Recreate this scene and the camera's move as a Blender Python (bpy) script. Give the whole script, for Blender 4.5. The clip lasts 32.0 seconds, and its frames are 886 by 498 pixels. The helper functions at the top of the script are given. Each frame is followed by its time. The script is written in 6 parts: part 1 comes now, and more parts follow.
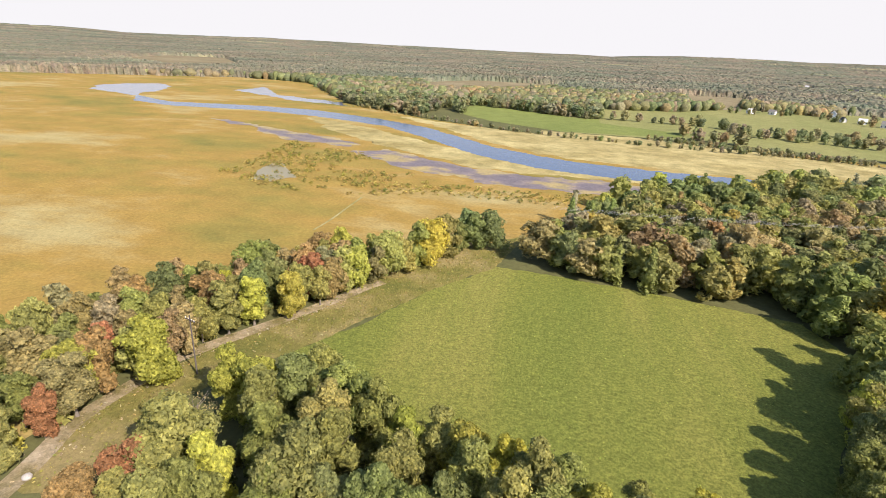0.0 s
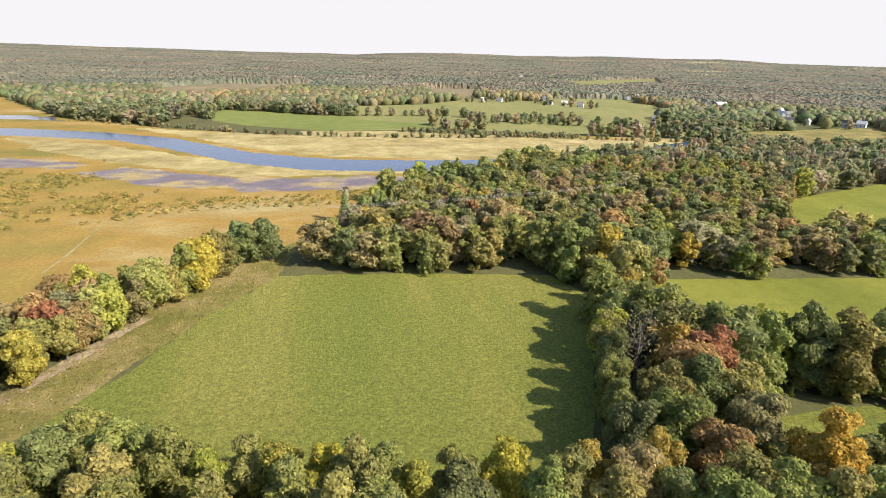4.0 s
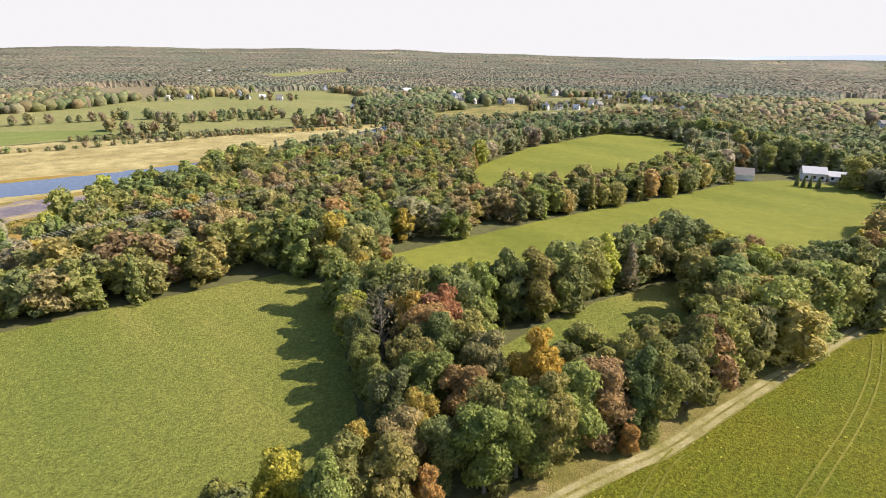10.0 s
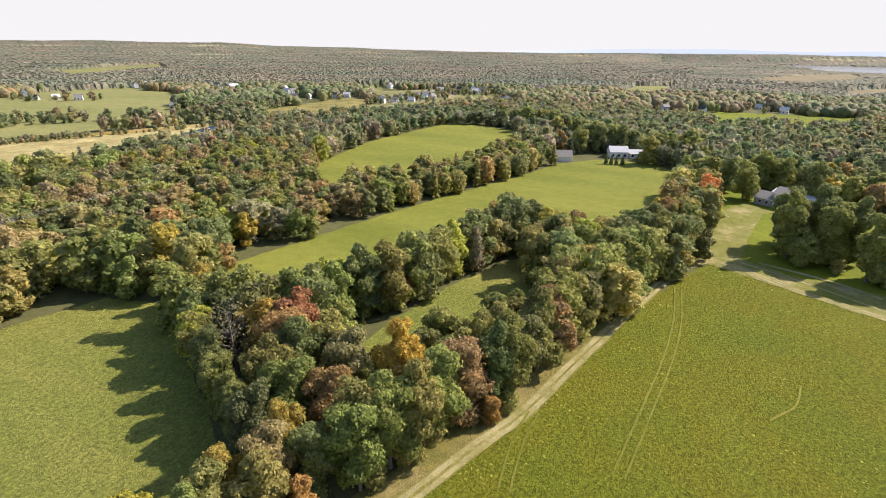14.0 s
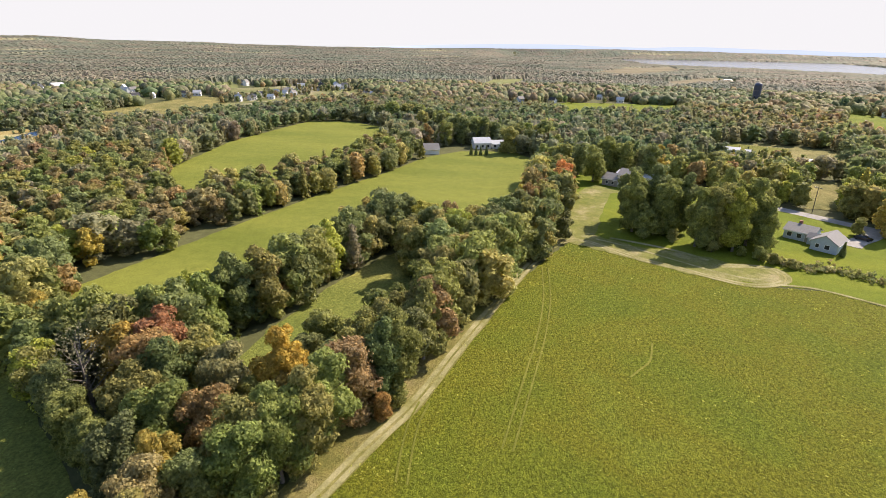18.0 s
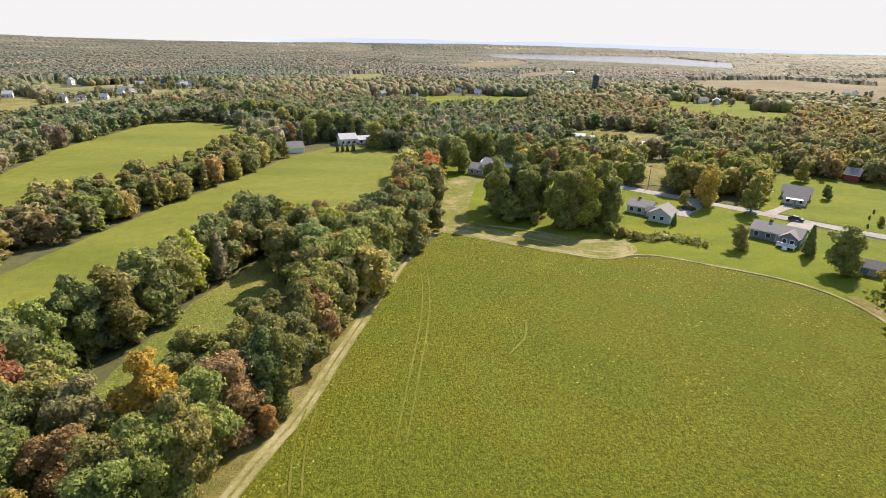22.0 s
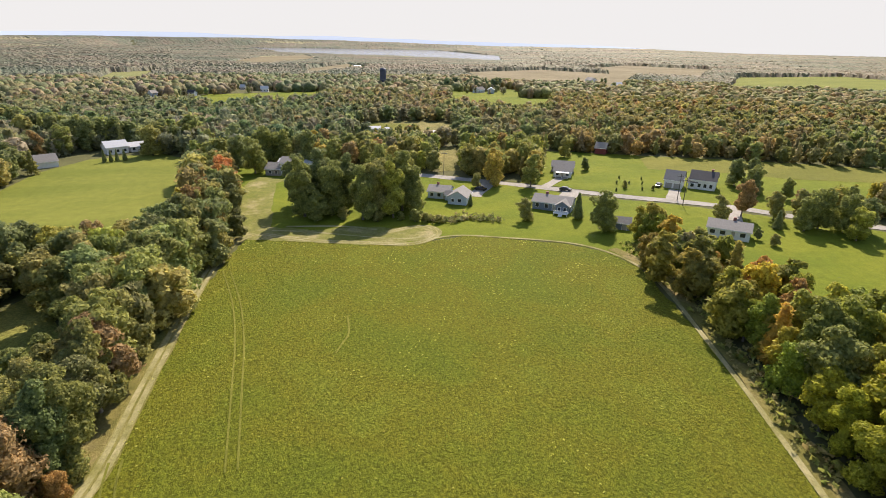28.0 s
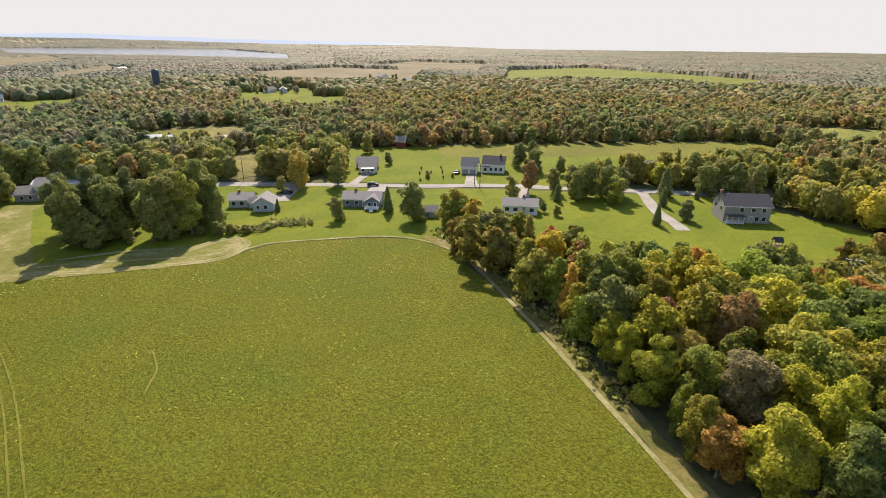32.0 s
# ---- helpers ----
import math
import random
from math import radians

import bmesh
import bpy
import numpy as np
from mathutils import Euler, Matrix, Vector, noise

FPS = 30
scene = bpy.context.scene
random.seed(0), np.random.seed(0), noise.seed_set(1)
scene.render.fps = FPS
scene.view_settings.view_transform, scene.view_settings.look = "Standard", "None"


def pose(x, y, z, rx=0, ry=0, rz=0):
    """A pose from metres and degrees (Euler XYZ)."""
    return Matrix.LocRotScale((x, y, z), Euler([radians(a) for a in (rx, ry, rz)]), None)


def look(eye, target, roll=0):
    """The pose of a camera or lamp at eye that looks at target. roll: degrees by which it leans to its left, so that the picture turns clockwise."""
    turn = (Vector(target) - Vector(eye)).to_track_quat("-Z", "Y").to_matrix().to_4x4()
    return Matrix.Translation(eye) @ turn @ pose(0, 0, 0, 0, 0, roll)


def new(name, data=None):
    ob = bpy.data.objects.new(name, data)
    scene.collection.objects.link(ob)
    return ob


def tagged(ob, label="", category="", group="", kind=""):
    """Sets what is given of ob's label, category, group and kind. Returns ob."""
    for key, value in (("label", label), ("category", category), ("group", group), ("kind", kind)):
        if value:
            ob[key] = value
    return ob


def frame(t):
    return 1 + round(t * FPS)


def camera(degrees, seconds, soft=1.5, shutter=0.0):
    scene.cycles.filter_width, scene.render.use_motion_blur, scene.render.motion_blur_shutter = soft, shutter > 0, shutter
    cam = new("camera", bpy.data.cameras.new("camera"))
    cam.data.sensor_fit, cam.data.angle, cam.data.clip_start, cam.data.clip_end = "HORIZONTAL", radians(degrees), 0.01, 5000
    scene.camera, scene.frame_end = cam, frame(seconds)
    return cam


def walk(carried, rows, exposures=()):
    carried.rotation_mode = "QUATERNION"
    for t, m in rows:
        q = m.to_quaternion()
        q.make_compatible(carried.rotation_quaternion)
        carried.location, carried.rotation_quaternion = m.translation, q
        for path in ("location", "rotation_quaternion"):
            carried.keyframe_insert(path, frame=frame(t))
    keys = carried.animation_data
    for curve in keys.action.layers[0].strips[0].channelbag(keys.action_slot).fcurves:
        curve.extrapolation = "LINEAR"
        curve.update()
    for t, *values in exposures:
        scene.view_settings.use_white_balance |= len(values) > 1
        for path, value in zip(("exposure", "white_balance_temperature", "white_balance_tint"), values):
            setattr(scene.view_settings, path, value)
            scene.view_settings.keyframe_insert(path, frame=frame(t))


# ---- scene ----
cam = camera(80.0, 32.0, 0.45)

# ---- the camera's way: it hovers fifty metres up and turns slowly to the right ----
EYE = (0.0, 0.0, 50.0)
TURNS = [(0, 10.63, -20.83, 3.01), (0.5, 8.14, -20.72, 2.94), (1, 4.57, -20.53, 2.8), (1.5, 0.65, -20.37, 2.6), (2, -3.01, -20.18, 2.38), (2.5, -5.69, -20.11, 2.22), (3, -8.2, -20.09, 2.11), (3.5, -11.71, -20, 1.89), (5.5, -19.28, -19.92, 1.61), (6, -21.7, -19.91, 1.39), (6.5, -24.31, -19.94, 1.24), (7, -27.53, -19.91, 1.05), (7.5, -31.38, -19.89, 0.76), (8, -34.44, -19.92, 0.88), (8.5, -36.8, -19.97, 0.83), (9, -39.19, -20, 0.81), (9.5, -42.07, -20.02, 0.83), (10, -44.87, -20.07, 0.83), (10.5, -47.5, -20.12, 0.76), (11, -49.74, -20.19, 0.74), (11.5, -51.63, -20.25, 0.73), (12, -53.34, -20.32, 0.78), (12.5, -55.12, -20.38, 0.85), (13, -57, -20.42, 0.82), (13.5, -59.3, -20.47, 0.86), (14, -61.91, -20.47, 0.83), (14.5, -64.01, -20.54, 0.88), (16.5, -68.05, -20.79, 1.08), (17, -70.68, -20.79, 1.02), (17.5, -73.49, -20.81, 0.96), (18, -76.1, -20.75, 0.89), (18.5, -78.42, -20.74, 0.84), (19, -80.73, -20.74, 0.79), (19.5, -83.03, -20.79, 0.84), (20, -85.09, -20.83, 0.91), (20.5, -86.74, -20.88, 0.83), (21, -87.77, -20.96, 0.83), (21.5, -88.93, -21.03, 1.01), (22, -90.45, -21.07, 0.94), (22.5, -92.23, -21.13, 0.96), (23, -94, -21.15, 0.94), (23.5, -95.69, -21.16, 0.94), (24, -97.99, -21.19, 0.95), (24.5, -99.89, -21.23, 0.96), (25, -101.24, -21.22, 0.97), (25.5, -103.12, -21.22, 1.01), (27.5, -110.5, -21.24, 1.01), (28, -112.07, -21.29, 0.97), (28.5, -114.13, -21.31, 0.96), (29, -117.21, -21.29, 0.92), (29.5, -120.47, -21.27, 0.81), (30, -123.12, -21.27, 0.74), (30.5, -125.2, -21.27, 0.67), (31, -127.97, -21.27, 0.66), (31.5, -130.81, -21.27, 0.66), (32, -133.18, -21.26, 0.62)]


def aimed(yaw, pitch, roll):
    ahead = Vector((-math.sin(radians(yaw)) * math.cos(radians(pitch)), math.cos(radians(yaw)) * math.cos(radians(pitch)), math.sin(radians(pitch))))
    return look(EYE, Vector(EYE) + ahead * 100, roll)


walk(cam, [(t, aimed(y, p, r)) for t, y, p, r in TURNS], [(0, 0.86, 6560, 17), (13, 0.85, 6560, 18), (23, 0.82, 6680, 16), (32, 0.73, 6760, 15)])

# ---- daylight ----
SUN_AZ, SUN_EL = 127.0, 40.0   # degrees clockwise from +y, and above the horizon
world = bpy.data.worlds.new("sky")
scene.world = world
world.use_nodes = True
wn = world.node_tree.nodes
sky = wn.new("ShaderNodeTexSky")
sky.sky_type, sky.sun_disc = "NISHITA", False
sky.sun_elevation, sky.sun_rotation = radians(SUN_EL), radians(SUN_AZ)
sky.air_density, sky.dust_density, sky.ozone_density = 1.0, 1.0, 1.0
# a bright hazy whiteness low over the horizon, thinning upwards into blue
wl = world.node_tree.links
sep = wn.new("ShaderNodeSeparateXYZ")
wl.new(wn.new("ShaderNodeTexCoord").outputs["Generated"], sep.inputs[0])
low = wn.new("ShaderNodeMapRange")
low.interpolation_type = "SMOOTHERSTEP"
for sock, v in (("From Min", 0.08), ("From Max", 0.36), ("To Min", 1.0), ("To Max", 0.0)):
    low.inputs[sock].default_value = v
wl.new(sep.outputs["Z"], low.inputs["Value"])
haze = wn.new("ShaderNodeMix")
haze.data_type = "RGBA"
haze.inputs[7].default_value = (3.98, 4.09, 4.1, 1)
wl.new(low.outputs[0], haze.inputs[0])
wl.new(sky.outputs["Color"], haze.inputs[6])
wl.new(haze.outputs[2], wn["Background"].inputs["Color"])
wn["Background"].inputs["Strength"].default_value = 0.125
sun_data = bpy.data.lights.new("sun", "SUN")
sun_data.energy, sun_data.angle, sun_data.color = 4.6, radians(0.6), (1.0, 0.90, 0.76)
sun = new("sun", sun_data)
sx, sy = math.sin(radians(SUN_AZ)), math.cos(radians(SUN_AZ))
sun.matrix_world = look((sx * 300, sy * 300, 300 * math.tan(radians(SUN_EL))), (0, 0, 0))


# ---- materials ----
def material(name):
    m = bpy.data.materials.new(name)
    m.use_nodes = True
    t = m.node_tree
    return m, t, t.nodes, t.nodes["Principled BSDF"]


def noise_node(t, vec, scale, detail=4.0, rough=0.6):
    n = t.nodes.new("ShaderNodeTexNoise")
    n.inputs["Scale"].default_value, n.inputs["Detail"].default_value, n.inputs["Roughness"].default_value = scale, detail, rough
    t.links.new(vec, n.inputs["Vector"])
    return n.outputs["Fac"]


def ramp(t, fac, stops):
    r = t.nodes.new("ShaderNodeValToRGB")
    e = r.color_ramp.elements
    while len(e) < len(stops):
        e.new(0.5)
    for el, (p, c) in zip(e, stops):
        el.position, el.color = p, (*c, 1)
    t.links.new(fac, r.inputs["Fac"])
    return r.outputs["Color"]


def mixed(t, fac, a, b, kind="MIX"):
    m = t.nodes.new("ShaderNodeMix")
    m.data_type, m.blend_type = "RGBA", kind
    for sock, v in ((m.inputs[0], fac), (m.inputs[6], a), (m.inputs[7], b)):
        if isinstance(v, (int, float)):
            sock.default_value = v
        elif isinstance(v, tuple):
            sock.default_value = (*v, 1)
        else:
            t.links.new(v, sock)
    return m.outputs[2]


def land(name, large, small, scales=(0.03, 0.35, 2.5), bump=0.5, stretch=(1, 1, 1), turn=0.0, rough=0.95, crisp=0.2):
    """Ground cover: broad drifts of colour, tufts, and fine relief, at true size."""
    m, t, n, b = material(name)
    co = n.new("ShaderNodeTexCoord").outputs["Object"]
    mp = n.new("ShaderNodeMapping")
    mp.inputs["Scale"].default_value, mp.inputs["Rotation"].default_value = stretch, (0, 0, radians(turn))
    t.links.new(co, mp.inputs["Vector"])
    v = mp.outputs["Vector"]
    base = ramp(t, noise_node(t, v, scales[0], 5.0), large)
    tuft = ramp(t, noise_node(t, co, scales[1], 6.0, 0.7), small)
    fine = noise_node(t, co, scales[2], 5.0, 0.8)
    c = mixed(t, 0.55, base, tuft, "OVERLAY")
    c = mixed(t, 0.5, c, ramp(t, fine, [(0.5 - crisp, (0.24, 0.24, 0.24)), (0.5 + crisp, (0.78, 0.78, 0.78))]), "OVERLAY")
    t.links.new(c, b.inputs["Base Color"])
    b.inputs["Roughness"].default_value = rough
    b.inputs["Specular IOR Level"].default_value = 0.1
    bp = n.new("ShaderNodeBump")
    bp.inputs["Strength"].default_value, bp.inputs["Distance"].default_value = bump, 0.4
    t.links.new(fine, bp.inputs["Height"])
    t.links.new(bp.outputs["Normal"], b.inputs["Normal"])
    return m


GREY_TUFT = [(0.35, (0.40, 0.40, 0.40)), (0.65, (0.60, 0.60, 0.60))]
ROUGH_TUFT = [(0.36, (0.34, 0.36, 0.34)), (0.64, (0.66, 0.64, 0.62))]
M_LAND = land("rough_ground", [(0.3, (0.08, 0.088, 0.032)), (0.7, (0.115, 0.112, 0.05))], GREY_TUFT, (0.006, 0.05, 0.6))
M_MEADOW = land("meadow_grass", [(0.36, (0.108, 0.132, 0.013)), (0.48, (0.122, 0.136, 0.013)), (0.55, (0.132, 0.134, 0.013)), (0.66, (0.134, 0.150, 0.016))], ROUGH_TUFT, (0.045, 1.1, 2.2), 1.0, crisp=0.085)
M_HAY = land("hay_grass", [(0.36, (0.135, 0.165, 0.034)), (0.5, (0.165, 0.182, 0.04)), (0.64, (0.235, 0.222, 0.06))], ROUGH_TUFT, (0.022, 0.7, 1.9), 0.9, (1, 0.22, 1), 35, crisp=0.09)
M_LAWN = land("lawn_grass", [(0.38, (0.13, 0.15, 0.024)), (0.62, (0.178, 0.19, 0.034))], GREY_TUFT, (0.03, 0.3, 2.5), 0.4, (1, 0.3, 1), -30)
M_YARD = land("yard_grass", [(0.38, (0.112, 0.145, 0.011)), (0.62, (0.158, 0.178, 0.015))], GREY_TUFT, (0.05, 0.4, 2.5), 0.4, (1, 0.5, 1), -30)
M_PASTURE = land("pale_pasture", [(0.36, (0.165, 0.18, 0.062)), (0.64, (0.22, 0.215, 0.082))], GREY_TUFT, (0.012, 0.1, 1.0), 0.4, (1, 0.4, 1), 40)
M_GREENING = land("young_crop", [(0.36, (0.135, 0.168, 0.045)), (0.64, (0.172, 0.20, 0.056))], GREY_TUFT, (0.012, 0.1, 1.0), 0.4, (1, 0.4, 1), 40)
M_HAYOLD = land("olive_hay", [(0.38, (0.13, 0.135, 0.022)), (0.62, (0.175, 0.17, 0.03))], GREY_TUFT, (0.03, 0.4, 2.5), 0.5, (1, 0.3, 1), 40)
M_STRIP = land("mown_strip", [(0.35, (0.13, 0.135, 0.035)), (0.5, (0.185, 0.165, 0.05)), (0.65, (0.27, 0.22, 0.10))], ROUGH_TUFT, (0.08, 0.5, 2.5), 0.8)
M_MARSH = land("marsh_sedge", [(0.34, (0.165, 0.15, 0.04)), (0.43, (0.225, 0.175, 0.045)), (0.53, (0.275, 0.185, 0.05)), (0.66, (0.32, 0.27, 0.12))], GREY_TUFT, (0.012, 0.08, 1.0), 0.5, (1, 1.8, 1), 20)
M_REEDS = land("pale_reeds", [(0.35, (0.24, 0.20, 0.08)), (0.65, (0.38, 0.33, 0.155))], ROUGH_TUFT, (0.03, 0.12, 1.0), 0.7)
M_STUBBLE = land("stubble", [(0.35, (0.16, 0.135, 0.075)), (0.65, (0.225, 0.19, 0.112))], GREY_TUFT, (0.01, 0.08, 1.0), 0.3)
M_PALE = land("pale_rut", [(0.35, (0.19, 0.18, 0.06)), (0.65, (0.32, 0.29, 0.15))], GREY_TUFT, (0.2, 1.0, 4.0), 0.3)
M_WORN = land("worn_grass", [(0.35, (0.165, 0.155, 0.04)), (0.65, (0.26, 0.23, 0.09))], ROUGH_TUFT, (0.15, 0.9, 3.5), 0.6)
M_BARE = land("scuffed_grass", [(0.36, (0.14, 0.155, 0.03)), (0.52, (0.18, 0.18, 0.05)), (0.66, (0.30, 0.26, 0.13))], ROUGH_TUFT, (0.09, 0.6, 3.0), 0.5)
M_VILLAGE = land("village_ground", [(0.36, (0.13, 0.15, 0.05)), (0.5, (0.19, 0.18, 0.08)), (0.62, (0.30, 0.27, 0.18))], ROUGH_TUFT, (0.02, 0.12, 1.0), 0.4)
M_BANK = land("bare_litter", [(0.36, (0.17, 0.145, 0.06)), (0.5, (0.28, 0.23, 0.14)), (0.64, (0.38, 0.32, 0.23))], ROUGH_TUFT, (0.25, 1.2, 4.0), 0.7)
M_DRIVE = land("grey_drive", [(0.35, (0.28, 0.26, 0.225)), (0.65, (0.36, 0.335, 0.295))], GREY_TUFT, (0.2, 1.0, 6.0), 0.1)
M_TRACK = land("dry_track", [(0.35, (0.24, 0.22, 0.10)), (0.65, (0.36, 0.32, 0.18))], GREY_TUFT, (0.2, 1.0, 4.0), 0.4)
M_ROAD = land("worn_asphalt", [(0.35, (0.27, 0.255, 0.225)), (0.65, (0.34, 0.32, 0.285))], GREY_TUFT, (0.1, 0.8, 6.0), 0.1)
M_SCRUB = land("scrub", [(0.35, (0.13, 0.13, 0.04)), (0.65, (0.26, 0.22, 0.08))], GREY_TUFT, (0.05, 0.4, 1.2), 0.9)
M_MUD = land("wet_mud", [(0.40, (0.135, 0.115, 0.125)), (0.50, (0.18, 0.15, 0.14)), (0.58, (0.30, 0.24, 0.10))], ROUGH_TUFT, (0.05, 0.2, 0.8), 0.2, (1, 1.6, 1), rough=0.45)


def water_material(name, colour, rough=0.12, gloss=0.5):
    m, t, n, b = material(name)
    b.inputs["Base Color"].default_value = (*colour, 1)
    b.inputs["Roughness"].default_value, b.inputs["IOR"].default_value = rough, 1.33
    b.inputs["Specular IOR Level"].default_value = gloss
    v = n.new("ShaderNodeTexCoord").outputs["Object"]
    bp = n.new("ShaderNodeBump")
    bp.inputs["Strength"].default_value, bp.inputs["Distance"].default_value = 0.15, 0.2
    t.links.new(noise_node(t, v, 0.7, 3.0), bp.inputs["Height"])
    t.links.new(bp.outputs["Normal"], b.inputs["Normal"])
    return m


M_WATER = water_material("river_water", (0.035, 0.075, 0.15), 0.16, 0.4)
M_POOL = water_material("still_pool", (0.12, 0.14, 0.19), 0.12)
M_MURK = water_material("murky_pool", (0.22, 0.20, 0.12), 0.35, 0.25)


def leaf_material(name, attribute=False, vary=0.8, through_leaf=0.4, grain=0.0):
    """Leaves: the tree's own tint, varied leaf by leaf, with light shining through."""
    m, t, n, b = material(name)
    geo = n.new("ShaderNodeNewGeometry")
    if attribute:
        a = n.new("ShaderNodeAttribute")
        a.attribute_name = "tint"
        tint = a.outputs["Color"]
    else:
        tint = n.new("ShaderNodeObjectInfo").outputs["Color"]
    var = ramp(t, geo.outputs["Random Per Island"], [(0.0, (0.30, 0.32, 0.28)), (0.5, (0.48, 0.48, 0.46)), (1.0, (0.74, 0.71, 0.60))])
    c = mixed(t, vary, tint, var, "OVERLAY")
    t.links.new(c, b.inputs["Base Color"])
    b.inputs["Roughness"].default_value = 0.7
    b.inputs["Specular IOR Level"].default_value = 0.2
    tr = n.new("ShaderNodeBsdfTranslucent")
    t.links.new(c, tr.inputs["Color"])
    mx = n.new("ShaderNodeMixShader")
    mx.inputs[0].default_value = through_leaf
    c = mixed(t, 1.0, c, (1.52, 1.55, 1.6) if attribute else (1.40, 1.44, 1.5), "MULTIPLY")
    co = n.new("ShaderNodeTexCoord").outputs["Object"]
    if grain:
        fine = noise_node(t, co, grain, 3.0, 0.7)
        c = mixed(t, 0.8, c, ramp(t, fine, [(0.35, (0.30, 0.31, 0.30)), (0.65, (0.72, 0.70, 0.66))]), "OVERLAY")
        bp = n.new("ShaderNodeBump")
        bp.inputs["Strength"].default_value, bp.inputs["Distance"].default_value = 0.7, 0.4 / grain
        t.links.new(fine, bp.inputs["Height"])
        t.links.new(bp.outputs["Normal"], b.inputs["Normal"])
        t.links.new(bp.outputs["Normal"], tr.inputs["Normal"])
    t.links.new(c, b.inputs["Base Color"])
    t.links.new(c, tr.inputs["Color"])
    t.links.new(b.outputs["BSDF"], mx.inputs[1])
    t.links.new(tr.outputs["BSDF"], mx.inputs[2])
    t.links.new(mx.outputs["Shader"], n["Material Output"].inputs["Surface"])
    return m


M_LEAF = leaf_material("tree_leaves", False, 0.7, 0.48, 1.3)
M_WOODS = leaf_material("woodland_leaves", True, 0.3, 0.48, 0.9)
M_EDGE = leaf_material("edge_leaves", True, 0.4, 0.48, 1.0)
M_DISTANT = leaf_material("distant_leaves", True, 0.4, 0.5, 0.55)


def plain(name, colour, rough=0.7, spread=0.25, scale=1.5, metal=0.0):
    m, t, n, b = material(name)
    v = n.new("ShaderNodeTexCoord").outputs["Object"]
    lo = tuple(c * (1 - spread) for c in colour)
    hi = tuple(min(1, c * (1 + spread * 0.5)) for c in colour)
    t.links.new(ramp(t, noise_node(t, v, scale, 5.0, 0.65), [(0.3, lo), (0.7, hi)]), b.inputs["Base Color"])
    b.inputs["Roughness"].default_value, b.inputs["Metallic"].default_value = rough, metal
    return m


M_BARK = plain("bark", (0.19, 0.165, 0.135), 0.9, 0.4, 4)
M_WHITE = plain("white_siding", (0.75, 0.75, 0.74), 0.6, 0.12)
M_BLUE = plain("blue_grey_siding", (0.16, 0.20, 0.27), 0.6, 0.12)
M_PALEBLUE = plain("pale_blue_siding", (0.45, 0.52, 0.60), 0.6, 0.12)
M_GREYSIDE = plain("grey_siding", (0.29, 0.28, 0.265), 0.6, 0.12)
M_RED = plain("red_boards", (0.22, 0.045, 0.035), 0.75, 0.25)
M_ROOF = plain("grey_shingles", (0.22, 0.21, 0.195), 0.85, 0.25, 3)
M_ROOFDARK = plain("dark_shingles", (0.06, 0.06, 0.065), 0.85, 0.25, 3)
M_ROOFMETAL = plain("pale_metal_roof", (0.52, 0.53, 0.54), 0.4, 0.1)
M_GLASS = plain("window_glass", (0.03, 0.035, 0.045), 0.08, 0.2)
M_TRIM = plain("white_trim", (0.8, 0.8, 0.8), 0.5, 0.05)
M_DOOR = plain("door_paint", (0.35, 0.33, 0.30), 0.5, 0.1)
M_BRICK = plain("chimney_brick", (0.28, 0.12, 0.09), 0.85, 0.3, 6)
M_SILO = plain("silo_blue_black", (0.035, 0.05, 0.09), 0.35, 0.2)

# ---- land ----
SKYLINE = [(-180, 0.0), (-60, 0.0), (-46, 0.1), (-41, -0.15), (-30, 0.0), (-5, -0.05), (5, 0.0), (11, 0.33), (20, 0.35), (33, 0.5), (40, 0.6), (44, 0.3), (52, 0.25), (63, 0.0),
           (74, 0.02), (86, 0.16), (98, 0.12), (111, -0.12), (117, -0.25), (131, -0.25), (140, -0.55), (155, -0.55), (180, -0.45)]


def skyline(az):
    return 50 + 4600 * math.tan(radians(np.interp(az, [a for a, _ in SKYLINE], [e for _, e in SKYLINE])))


def ground_height(x, y):
    r, az = math.hypot(x, y), math.degrees(math.atan2(x, y))
    start = np.interp(az, [78, 83, 124, 131], [3000, 4150, 4150, 3000])
    k = min(1.0, max(0.0, (r - start) / (4600 - start)))
    return max(0.0, skyline(az)) * k * k * (3 - 2 * k) * (0.92 + 0.1 * noise.noise((x * 0.002, y * 0.002, 0)))


def sheet(name, verts, faces, mat, label="", category="", kind="structure"):
    me = bpy.data.meshes.new(name)
    me.from_pydata(verts, [], faces)
    me.materials.append(mat)
    return tagged(new(name, me), label, category, kind=kind)


def build_ground():
    radii = [0, 60, 150, 300, 600, 1000, 1600, 2300, 3000, 3300, 3600, 3900, 4150, 4300, 4450, 4600, 4800, 4990]
    steps = 240
    verts, faces = [], []
    for r in radii:
        for i in range(steps):
            a = 2 * math.pi * i / steps
            x, y = r * math.sin(a), r * math.cos(a)
            verts.append((x, y, ground_height(x, y)))
    for k in range(len(radii) - 1):
        for i in range(steps):
            j = (i + 1) % steps
            faces.append((k * steps + i, (k + 1) * steps + i, (k + 1) * steps + j, k * steps + j))
    sheet("ground", verts, faces, M_LAND, "rough ground of scrub and leaf litter reaching the horizon", "ground")


build_ground()

